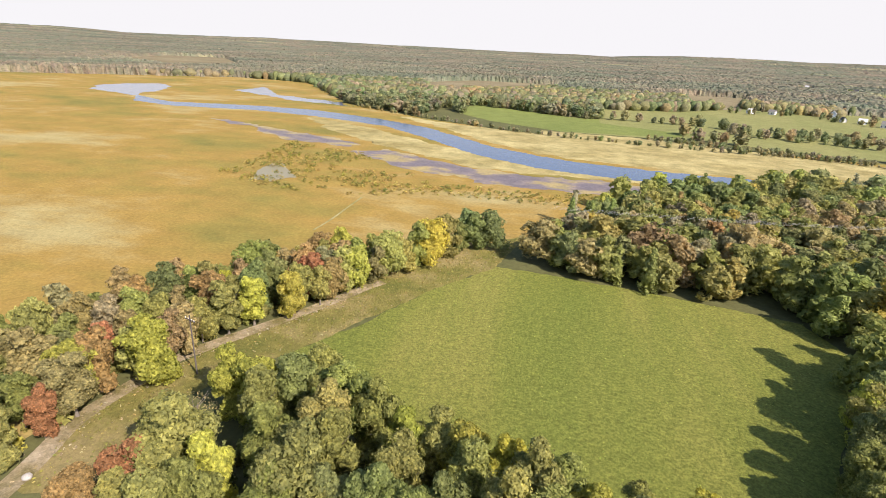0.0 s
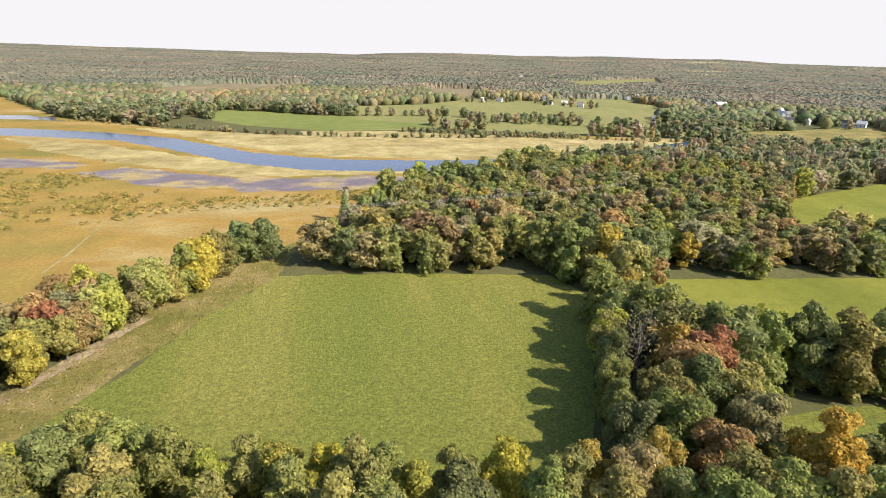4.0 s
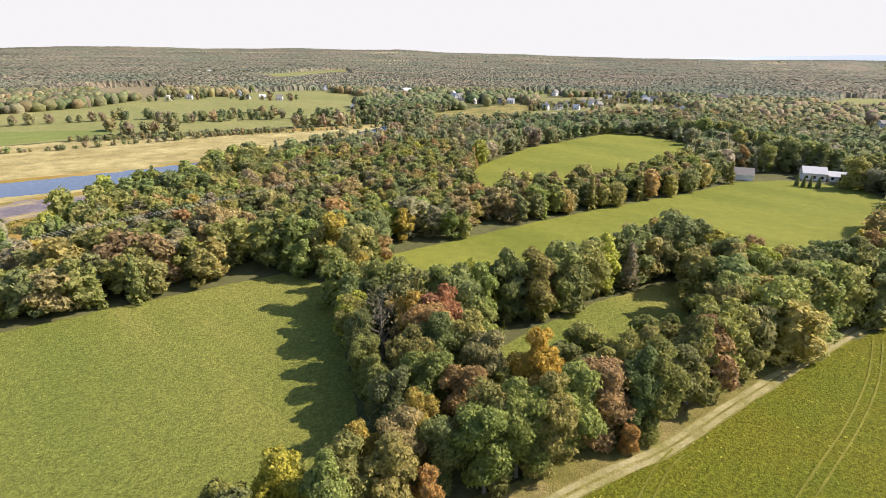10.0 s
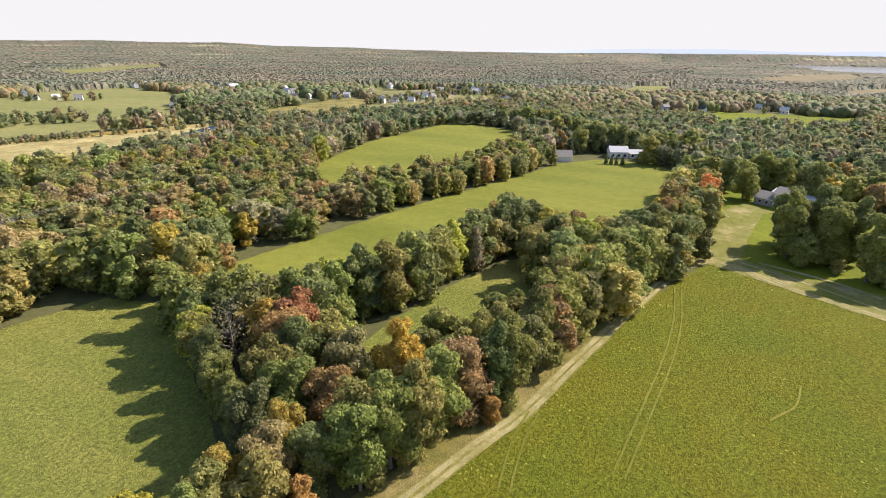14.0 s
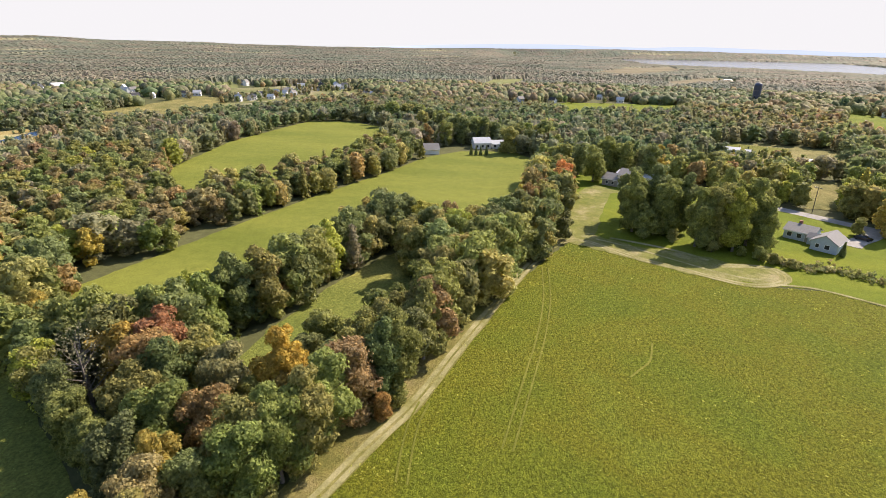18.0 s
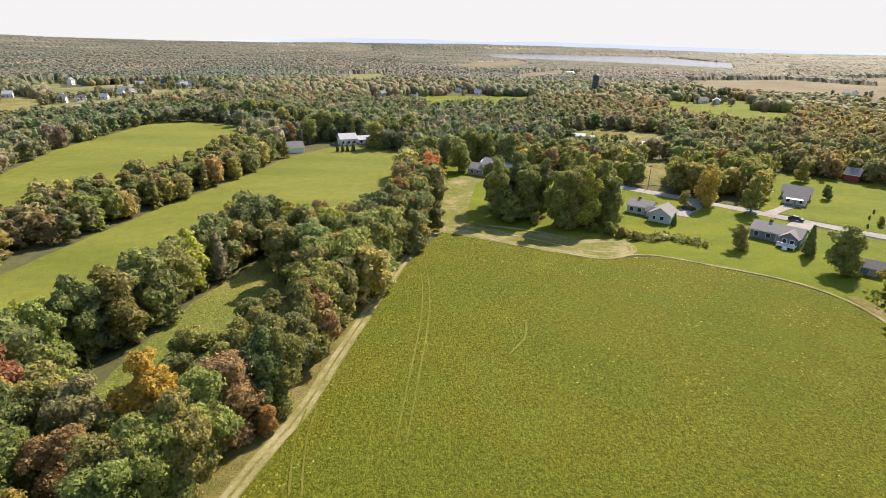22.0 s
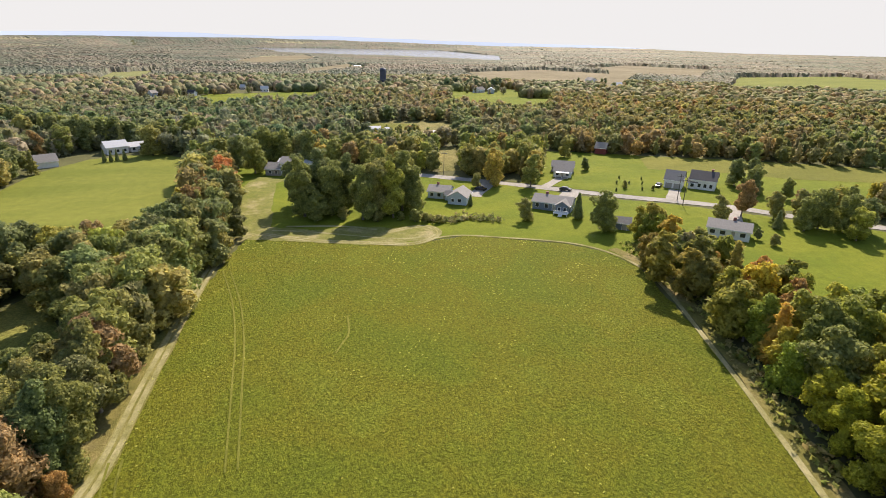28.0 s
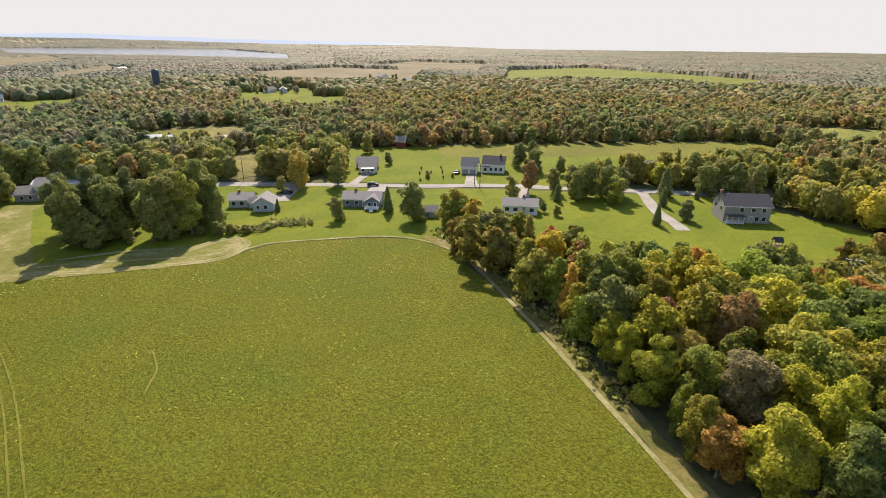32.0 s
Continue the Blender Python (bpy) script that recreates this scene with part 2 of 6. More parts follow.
# hills past the lake, beyond the last woods, painted faint blue for haze
HILLS = [(64, -0.2), (70, 0.2), (76, 0.42), (80, 0.5), (84, 0.56), (88, 0.58), (92, 0.42), (96, 0.4), (100, 0.5), (106, 0.36), (112, 0.22), (120, 0.1), (128, 0.0), (134, -0.3)]
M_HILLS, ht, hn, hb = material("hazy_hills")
# distance haze is put into a blue-grey base and a weak glow
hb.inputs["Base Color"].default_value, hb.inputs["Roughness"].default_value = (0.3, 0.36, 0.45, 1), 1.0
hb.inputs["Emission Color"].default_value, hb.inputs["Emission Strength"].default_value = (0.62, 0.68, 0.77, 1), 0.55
verts, faces = [], []
for i in range(141):
    a = 64 + i * 0.5
    e = np.interp(a, [p for p, _ in HILLS], [q for _, q in HILLS]) + 0.06 * noise.noise((a * 0.3, 1.0, 2.0)) + 0.025 * noise.noise((a * 1.3, 4.0, 2.0))
    for r, z in ((4860, 0.0), (4935, max(1.0, 50 + 4935 * math.tan(radians(e)))), (4965, 0.0)):
        verts.append((math.sin(radians(a)) * r, math.cos(radians(a)) * r, z))
    if i:
        k = 3 * i
        faces += [(k - 3, k, k + 1, k - 2), (k - 2, k + 1, k + 2, k - 1)]
sheet("backdrop", verts, faces, M_HILLS, "hills far beyond the lake, haze painted as a pale blue glow", "hills")

FIELD_WEST = [(-8.9, 121.3), (7.6, 119.8), (26.6, 116.7), (42.5, 113.5), (55.9, 110.5), (59.2, 98.6), (51.9, 82.4), (44, 67), (36.9, 53.9), (23.7, 46.2), (10, 48.5), (-4.3, 52.7), (-15.9, 56.8), (-39.7, 70.1), (-37.2, 74.6), (-30.2, 85.7), (-21.8, 102.9)]
STRIP = [(-3.4, 147.5), (-17.8, 133.1), (-36.5, 103.8), (-45.7, 81.7), (-49.8, 72.9), (-54.1, 65.1), (-58.1, 51.8), (-56.6, 39.9), (-57.2, 36.5), (-49.6, 36.9), (-49.1, 47.8), (-48.2, 56.9), (-42.6, 66.2), (-37.2, 74.6), (-21.8, 102.9), (-8.9, 121.3)]
FIELD_MID = [(80.3, 103.9), (90, 102.1), (109.2, 99.2), (137.2, 94.6), (168.5, 88.4), (213.6, 77.3), (249, 71.3), (270.7, 58.4), (279, 31.5), (251.2, 14.4), (150.1, 15.4), (141.6, 27.1), (136.3, 39), (143.8, 58.4), (123.7, 59.6), (108.4, 58.1), (94.6, 59.1), (78.9, 62.7), (65.8, 65.8), (58.9, 75)]
FIELD_LANE = [(61.6, 51.8), (76.5, 52.6), (97.8, 50.2), (115.5, 45.4), (127.8, 40.8), (84.5, 27.3), (68.8, 32.2), (55, 34.9), (48, 36.6)]
FIELD_EAST = [(187.3, 168.4), (259, 187.1), (353, 187.8), (360, 159.2), (340, 122), (283.3, 104.6), (207.4, 101.6), (178, 111.9), (136.2, 120)]
MEADOW = [(41.8, 25.3), (63, 19.3), (110.2, 10.5), (142.3, -0.2), (144.5, -2.3), (134.3, -18.1), (125.4, -37.3), (125.8, -58.8), (111.4, -80.8), (103, -87.2), (91.8, -88.7), (62, -77.5), (36.5, -65.2), (28.1, -60.8)]
MARSH = [(-621, 519), (-412, 675), (-308, 654), (-178.7, 457), (-93.5, 393), (-92.7, 393), (-27.1, 362), (83.4, 352), (187.8, 348), (259.5, 330), (271.1, 289.7), (223.4, 266.2), (95.1, 235.3), (39, 201.5), (8, 161.6), (-7.7, 140), (-19.3, 132.6), (-39, 107), (-44.5, 94.2), (-55.8, 73.6), (-59.2, 64.9), (-62.2, 57.4), (-62.1, 46.6), (-62.7, 40.9), (-75, 30), (-160, 60), (-900, 250), (-900, 520)]
RIVER = [(-348, 404), (-295.8, 378), (-231.9, 393), (-179.9, 394), (-117.1, 370), (-78.4, 346), (-30.8, 294.5), (9.1, 271.2), (43.8, 265.7), (74, 263.6), (108.6, 265.4), (107.2, 260.3), (145.8, 274.9), (187, 284.3), (224.3, 305), (267.9, 323), (258.6, 308), (215.7, 289.9), (176.9, 269), (139.3, 256.5), (97.2, 233.8), (98.3, 239.8), (70.1, 238.2), (33.1, 238.7), (-1.4, 246.5), (-32.9, 263.5), (-68, 302), (-107.6, 340), (-164.5, 360), (-216.9, 367), (-279.2, 356), (-320, 368)]
POND = [(-411, 423), (-437, 460), (-429, 492), (-409, 516), (-382, 493), (-361, 451), (-360, 428), (-341, 397), (-362, 404)]
BACKWATER = [(-315, 499), (-314, 559), (-261.5, 485), (-188.3, 461), (-170.4, 436), (-225.6, 448)]
MUD_NORTH = [(-220.2, 312), (-188.9, 307), (-150.1, 292.7), (-129.1, 285.6), (-95.2, 266.7), (-98.1, 257.8), (-119.1, 259.7), (-137.1, 261.8), (-172.5, 292.3), (-198.1, 302)]
MUD_SOUTH = [(-92.8, 248.4), (-78.5, 260.8), (-61, 249.7), (-31.7, 232.7), (-8.2, 228.7), (23, 231), (61.4, 229.5), (63.3, 219.1), (30, 209.2), (-0.3, 206), (-22.5, 205.3), (-42, 214.9), (-60.9, 220.7), (-78.4, 231.1)]
MUD_POOL = [(-109.5, 178), (-114.5, 197.4), (-114.4, 206), (-111.1, 208.8), (-103.6, 198.8), (-95.6, 188.1), (-101.1, 176.8)]
REEDS_NORTH = [(-122.4, 401), (-60.1, 373), (9.9, 354), (74.2, 329), (181.7, 328), (155.9, 277.3), (114.1, 273.7), (76.1, 272.2), (44.6, 271.6), (9.2, 279.1), (-32.4, 308), (-82.7, 365)]
REEDS_EAST = [(-5.7, 378), (63, 376), (141.7, 345), (235.3, 320), (261.5, 319), (194.1, 288.5), (149.8, 282.2), (108, 265.7), (43.3, 271.7), (-7, 285.5)]
REEDS_SOUTH = [(-171, 356), (-129.6, 336), (-90.9, 310), (-50.6, 280.5), (-18.2, 258.2), (8.9, 249.9), (53.1, 245), (101.3, 239), (82.8, 228.8), (65.8, 229.4), (23.2, 234.4), (-8.4, 232.1), (-32.2, 236.4), (-62.1, 254), (-94, 277), (-121.7, 296.9)]
DIKE_FIELD = [(-83, 492), (-69.4, 526), (11.1, 475), (107.4, 465), (86.8, 384), (10.1, 378), (-44.1, 407), (-70.9, 437)]
PASTURE = [(108.4, 466), (230.8, 425), (132.4, 431), (222.7, 398), (296.6, 362), (275.5, 336), (173.5, 360), (82.6, 391), (-5.7, 378), (87, 381)]
PASTURE_NORTH = [(43.1, 565), (123.5, 597), (219.3, 694), (337, 629), (369, 514), (272.6, 391), (162, 395), (94.9, 417), (38.1, 447)]
STUBBLE = [(-201.1, 818), (-138.8, 955), (19.2, 985), (-45.8, 710), (-142.6, 635)]
STUBBLE_FAR = [(-852, 916), (-940, 1222), (-808, 1256), (-562, 934), (-601, 778)]
BROWN_FIELD = [(189.8, 912), (290, 918), (204.5, 659), (155.7, 680)]
TOWN_GREEN = [(664, 508), (728, 503), (615, 424), (564, 421)]
LOT = [(338, 363), (491, 389), (493, 268.5), (446, 247.5), (362, 262.8), (277.9, 292.1)]
KNOLL_FIELD = [(518, 48.1), (581, 12.3), (594, -98.2), (483, -82.6), (441, 9.5)]
FAR_GREEN = [(714, 147.1), (988, 158.8), (1044, 100.1), (726, 88.2)]
LAKE = [(4297, -150.3), (4264, -558), (4157, -1098), (3669, -1430), (2216, -1150), (1554, -816), (1803, -743), (2038, -625), (2296, -418), (2558, -257.3)]
TAN_FLAT = [(1424, -14), (1865, -112.5), (2189, -310), (1708, -277.5), (1344, -95)]
HAY_FIELD = [(957, -423), (1034, -643), (821, -718), (542, -450), (612, -382), (666, -319)]
HAY_FAR = [(1081, -779), (1274, -1069), (1016, -1110), (708, -750), (784, -660)]
BRIGHT_FIELD = [(277.3, -962), (236.7, -682), (346, -742), (441, -667), (490, -567), (745, -879), (740, -1163), (501, -1070), (333, -1004)]
SCRUB_LOT = [(253.7, -96.3), (250.1, -111.4), (200.8, -89.1), (202.4, -78.8)]
CLEARING = [(349, -70.7), (347, -88.4), (336, -116.4), (316, -106.9), (321, -79.3), (325, -66.5)]
FARM_LAWN = [(572, -236.6), (563, -253.4), (483, -261.5), (471, -305), (355, -228.9), (371, -213.3), (398, -195.2), (431, -179)]
DIKE_STRIP = [(-94.5, 484), (-70.9, 437), (-44.1, 407), (10.1, 378), (86.8, 384), (198.3, 361), (181.7, 328), (74.2, 329), (9.9, 354), (-60.1, 373), (-98.9, 397)]
VILLAGE_OPEN = [(591, 424), (682, 383), (680, 290.5), (557, 225.3), (511, 231.2), (459, 236.2), (403, 248.9), (372, 280.6), (455, 329)]
GAP_LAWN = [(271.6, -58.1), (270.3, -67.5), (249.6, -61.6), (250.6, -54.2)]
MARSH_TRAIL = [(-62.2, 131.6), (-61.4, 141.8), (-61.4, 153.1), (-61.4, 169)]
VILLAGE_ROAD = [(354, 251.2), (374, 259.6), (392, 262.1), (412, 259), (433, 255.8)]
VILLAGE_LANE = [(286.8, 249.7), (297.5, 246.1), (308, 242.4)]
LAWN_FAR = [(228.4, -145.9), (214.9, -170.2), (204.2, -185.6), (181.1, -223.3), (144.5, -274.3), (102.1, -329), (71.7, -319), (67.7, -277.4), (74.6, -255), (90.1, -217.3), (116.7, -160.9), (156.3, -121.5), (181, -96.8), (172.4, -106.3), (192.6, -123.8)]
YARD = [(207.1, -6.7), (208.8, -14.4), (148.8, -21.1), (135.3, -32.6), (142, -55.4), (164.6, -59.5), (189.9, -76.3), (166, -104.8), (152.9, -111), (130.7, -139), (110.6, -156.9), (82.4, -182.1), (65.9, -195.4), (17.1, -188.7), (11, -149.7), (26.9, -146.7), (38.1, -145.4), (60, -151), (68.5, -133.8), (76.5, -117.8), (86.8, -106.1), (105.7, -102.8), (92.1, -88.9), (103.3, -87.5), (112.2, -81.3), (126.6, -59.1), (126.2, -37.5), (135.2, -18.2), (145.4, -2.3), (148.6, 2.7), (185.1, -5.4), (218.2, -10.5)]
LAWN_SE = [(106.5, -360), (90.9, -431), (56.4, -439), (46.9, -379), (76.6, -348)]
FARM_GREEN = [(326, 710), (439, 712), (426, 607), (360, 471), (277.6, 452), (238.6, 510)]
WEST_CLEAR = [(636, 1322), (1189, 1713), (897, 1265), (533, 1001)]
SAND_FAR = [(1061, -135), (1341, -287.7), (1105, -271.9), (903, -138.2)]
LAWN_BARN = [(542, -254), (584, -318), (531, -311), (371, -212.5), (406, -195.5)]
SCRUB_BACK = [(345, -69.8), (353, -112.1), (332, -142), (285.8, -120), (283.3, -68.1)]
FIELD_TIP = [(93.4, -428), (57.8, -448), (40.9, -333), (55, -325), (73.3, -352)]
MARSH_ROUGH = [(-127, 182.7), (-126.4, 210.9), (-132.3, 260.4), (-88.6, 244.1), (-44.6, 201), (-12.8, 197.2), (29.6, 205.6), (8.2, 184.3), (-39.8, 180.1), (-77.1, 166.6), (-106.1, 171.8)]
BARE_PATCH = [(148.7, 1.5), (152.1, -6.5), (144.4, -19.7), (143.1, -32.5), (138.9, -41.4), (138.6, -51.7), (131.8, -53), (126.4, -44.8), (128.7, -29), (137.2, -12.6), (142, -1.4)]
DIKE_LINE = [(-166.5, 439), (-89.8, 395), (-27.4, 362), (9.9, 352), (76.8, 342), (139.3, 342), (179.7, 340), (62.5, 373), (140.6, 343), (233.4, 317), (265.2, 316)]
FIELD_HEDGE = [(-71.9, 524), (11.1, 480), (109.2, 474), (178.5, 448), (230.3, 430), (133.6, 435), (224.8, 401), (299.4, 365)]
LAWN_SOUTH = [(97, -105), (86.8, -106.1), (76.5, -117.8), (68.5, -133.8), (60, -151), (38.1, -145.4), (26.9, -146.7), (14, -140), (20, -127), (28, -122), (37, -120), (48, -116.5), (56, -110), (66, -99.5), (80, -101)]
HAY_EAST = [(203, -184.6), (180.1, -222.2), (144.5, -274.3), (102.1, -329), (71.7, -319), (67.7, -277.4), (127.7, -242.6), (144.4, -212.7), (159.6, -198.5), (178.4, -168.1)]
MEADOW = [(40, 26.5)] + MEADOW[1:] + [(10, -52), (-20, -40), (-45, -10), (-40, 20), (-10, 36), (20, 33)]
YARD = [(150, 3), (168, 0), (205, 2), (238, 0), (245, -25), (222, -44), (205, -66), (190, -80)] + YARD[7:-4] + [(135.2, -18.2), (145.4, -2.3)]


def region(name, outline, z, mat, label, category, wander=0.0):
    """A patch of land on the ground sheet; its edge wanders by that many metres."""
    pts = []
    for (x0, y0), (x1, y1) in zip(outline, outline[1:] + outline[:1]):
        n = max(1, int(math.hypot(x1 - x0, y1 - y0) / max(1.5, wander * 0.6))) if wander else 1
        for k in range(n):
            x, y = x0 + (x1 - x0) * k / n, y0 + (y1 - y0) * k / n
            if wander:
                s = 0.35 / wander
                q = Vector((x * s, y * s, z * 7))
                r, s = q + Vector((9, 4, 2)), q + Vector((5, 1, 8))
                x, y = x + wander * (noise.noise(q) + 0.6 * noise.noise(q * 2.3) + 0.5 * noise.noise(q * 6)), y + wander * (noise.noise(r) + 0.6 * noise.noise(s * 2.3) + 0.5 * noise.noise(s * 6))
            pts.append((x, y))
    bm = bmesh.new()
    bm.faces.new([bm.verts.new((x, y, z)) for x, y in pts])
    bmesh.ops.triangulate(bm, faces=bm.faces[:])
    for f in bm.faces:
        if f.normal.z < 0:
            f.normal_flip()
    me = bpy.data.meshes.new(name)
    bm.to_mesh(me)
    bm.free()
    me.materials.append(mat)
    return tagged(new(name, me), label, category, kind="structure")


REGIONS = [
    ("marsh", MARSH, 0.05, M_MARSH, "wide marsh of orange and golden sedge", "marsh"),
    ("reed_bed", REEDS_NORTH, 0.15, M_REEDS, "pale dry reeds along the river", "reeds"),
    ("reed_bed", REEDS_EAST, 0.18, M_REEDS, "pale dry reeds along the river", "reeds"),
    ("reed_bed", REEDS_SOUTH, 0.15, M_REEDS, "pale dry reeds between river and mudflat", "reeds"),
    ("mudflat", MUD_NORTH, 0.2, M_MUD, "wet purple-brown mudflat in the marsh", "mudflat"),
    ("mudflat", MUD_SOUTH, 0.2, M_MUD, "wet purple-brown mudflat in the marsh", "mudflat"),
    ("pool", MUD_POOL, 0.2, M_MURK, "shallow murky pool in the marsh", "water"),
    ("river", RIVER, 0.25, M_WATER, "blue river winding through the marsh", "water"),
    ("pond", POND, 0.3, M_POOL, "pale pond in the far marsh", "water"),
    ("backwater", BACKWATER, 0.3, M_POOL, "pale backwater beside the marsh", "water"),
    ("lake", LAKE, 2.0, M_POOL, "distant pale lake below the hills", "water"),
    ("field_west", FIELD_WEST, 0.05, M_HAY, "green mown hayfield ringed by trees", "field"),
    ("grass_strip", STRIP, 0.03, M_STRIP, "rough grass strip along the tree line", "grass"),
    ("field_mid", FIELD_MID, 0.05, M_LAWN, "bright green field between hedgerows", "field"),
    ("field_lane", FIELD_LANE, 0.05, M_HAY, "narrow green field between hedgerows", "field"),
    ("field_east", FIELD_EAST, 0.06, M_LAWN, "bright green field behind the woods", "field"),
    ("yard", YARD, 0.04, M_YARD, "mown green lawns around the houses", "lawn"),
    ("meadow", MEADOW, 0.08, M_MEADOW, "large olive green meadow with yellow flecks", "meadow"),
    ("lawn_far", LAWN_FAR, 0.06, M_YARD, "green lawns across the road", "lawn"),
    ("lawn_far", LAWN_SE, 0.06, M_YARD, "green clearing beyond the lawns", "lawn"),
    ("dike_field", DIKE_FIELD, 0.1, M_GREENING, "vivid green field behind the reeds", "field"),
    ("pasture", PASTURE, 0.1, M_PASTURE, "pale green pasture behind the reeds", "field"),
    ("pasture", PASTURE_NORTH, 0.1, M_PASTURE, "pale green pasture beside farm buildings", "field"),
    ("stubble_field", STUBBLE, 0.2, M_STUBBLE, "tan stubble field in the far woods", "field"),
    ("stubble_field", STUBBLE_FAR, 0.2, M_STUBBLE, "tan stubble field in the far woods", "field"),
    ("stubble_field", BROWN_FIELD, 0.2, M_STUBBLE, "brown ploughed field in the far woods", "field"),
    ("village_green", TOWN_GREEN, 0.15, M_PASTURE, "small green beside the village", "field"),
    ("village_lot", LOT, 0.12, M_SCRUB, "open scrubby ground before the village", "ground"),
    ("knoll_field", KNOLL_FIELD, 0.15, M_YARD, "green field beyond the farmhouse trees", "field"),
    ("far_field", FAR_GREEN, 0.2, M_PASTURE, "small green field in the far woods", "field"),
    ("tan_flat", TAN_FLAT, 0.3, M_STUBBLE, "bare tan flat in the far woods", "field"),
    ("hay_field", HAY_FIELD, 0.2, M_STUBBLE, "tan hay field beside far farm buildings", "field"),
    ("hay_field", HAY_FAR, 0.25, M_STUBBLE, "tan hay field in the far woods", "field"),
    ("bright_field", BRIGHT_FIELD, 0.2, M_LAWN, "long bright green field beyond the woods", "field"),
    ("farm_green", FARM_GREEN, 0.2, M_PASTURE, "green field behind village farms", "field"),
    ("far_field", WEST_CLEAR, 0.25, M_PASTURE, "pale clearing among the far woods", "field"),
    ("far_field", SAND_FAR, 0.3, M_STUBBLE, "tan clearing among the far woods", "field"),
    ("farm_lawn", LAWN_BARN, 0.2, M_YARD, "green lawn at a far farm", "lawn"),
    ("scrub_field", SCRUB_BACK, 0.15, M_SCRUB, "brown scrubby field behind the trees", "ground"),
    ("lawn_far", FIELD_TIP, 0.07, M_HAY, "pale green field end by the woods", "field"),
    ("bare_patch", BARE_PATCH, 0.10, M_BARE, "scuffed bare grass around the turning loop", "ground"),
    ("field_across", HAY_EAST, 0.2, M_HAYOLD, "olive green hayfield across the road", "field"),
    ("farm_lawn", FARM_LAWN, 0.2, M_YARD, "green lawn before a farm shelterbelt", "lawn"),
    ("village_lot", VILLAGE_OPEN, 0.2, M_VILLAGE, "open pale ground and lots around the village", "ground"),
    ("clearing", CLEARING, 0.2, M_HAYOLD, "olive clearing before the dark wood edge", "field"),
    ("lawn_gap", GAP_LAWN, 0.2, M_YARD, "bright lawn seen between yard trees", "lawn"),
    ("lawn_south", LAWN_SOUTH, 0.2, M_YARD, "mown green lawn between wood and houses", "lawn"),
    ("scrub_lot", SCRUB_LOT, 0.12, M_SCRUB, "brown scrubby lot beside the road", "ground"),
]
WANDER = {"marsh": 1.0, "reed_bed": 4.0, "mudflat": 5.0, "pool": 2.5, "river": 1.6, "pond": 4.0, "backwater": 4.0, "grass_strip": 0.6, "village_lot": 4.0, "scrub_lot": 1.5, "bare_patch": 1.2, "tan_flat": 15.0}
for i, (name, outline, z, *rest) in enumerate(REGIONS):
    region(name, outline, 2.0 if name == "lake" else 0.03 + 0.0025 * i, *rest, WANDER.get(name, 0.5))


LAID = [0.13]


def ribbon(name, line, width, mat, label, category):
    """A strip of fairly even width along a smooth line, laid a hair above the one before."""
    LAID[0] += 0.0025
    z = LAID[0]
    pts = [Vector((x, y, 0)) for x, y in line]
    fine = []
    for i in range(len(pts) - 1):
        p0, p1, p2, p3 = pts[max(i - 1, 0)], pts[i], pts[i + 1], pts[min(i + 2, len(pts) - 1)]
        for k in range(6):
            u = k / 6
            fine.append(0.5 * (2 * p1 + (p2 - p0) * u + (2 * p0 - 5 * p1 + 4 * p2 - p3) * u * u + (3 * p1 - p0 - 3 * p2 + p3) * u ** 3))
    fine.append(pts[-1])
    verts, faces = [], []
    for i, p in enumerate(fine):
        d = (fine[min(i + 1, len(fine) - 1)] - fine[max(i - 1, 0)]).normalized()
        n = Vector((-d.y, d.x, 0))
        w = width * (0.5 + 0.12 * noise.noise((p.x * 0.15, p.y * 0.15, 3)))
        verts += [tuple(p + n * w + Vector((0, 0, z))), tuple(p - n * w + Vector((0, 0, z)))]
        if i:
            k = 2 * i
            faces.append((k - 2, k - 1, k + 1, k))
    return sheet(name, verts, faces, mat, label, category)


ROAD = [(215, -48), (200, -68), (181, -90), (168, -104), (153.5, -119), (143, -130.5), (134, -142), (123, -153.7), (113, -161), (104, -168), (92, -179), (78, -191), (60, -204), (30, -218), (-10, -232)]
ribbon("road", ROAD, 5.2, M_ROAD, "pale worn two-lane asphalt road past the houses", "road")
TRACK = [(30, 29.5), (41.4, 25.9), (52.2, 23), (63.6, 19.5), (77.5, 17.1), (92.5, 14.3), (111.6, 10.7), (132.9, 5.6), (142.5, 1), (145.5, -4.5), (141.1, -10.9), (134.9, -19.6), (131.5, -26.9), (127.8, -34.3), (125.1, -40.9), (126.3, -46.5), (130, -50.9), (134.7, -51.7), (137.5, -49.8), (137.6, -44.7), (136, -38)]
VERGE = [(28, 33), (40, 28.5), (52, 25.5), (63, 22), (77, 19.5), (92, 16.8), (111, 13.2), (132, 8), (146, 3)]
ribbon("verge", VERGE, 5.6, M_STRIP, "dry rough verge between track and hedgerow", "verge")
ribbon("verge", [(104, -90.5), (92, -91), (79, -87.5), (62, -80.2), (48, -73.6), (37, -68), (28, -63.5), (10, -54)], 3.2, M_STRIP, "dry rough verge between track and wood", "verge")


def beside(line, off):
    """The same line, moved sideways."""
    out = []
    for i, (x, y) in enumerate(line):
        (x0, y0), (x1, y1) = line[max(i - 1, 0)], line[min(i + 1, len(line) - 1)]
        l = math.hypot(x1 - x0, y1 - y0)
        out.append((x - (y1 - y0) / l * off, y + (x1 - x0) / l * off))
    return out


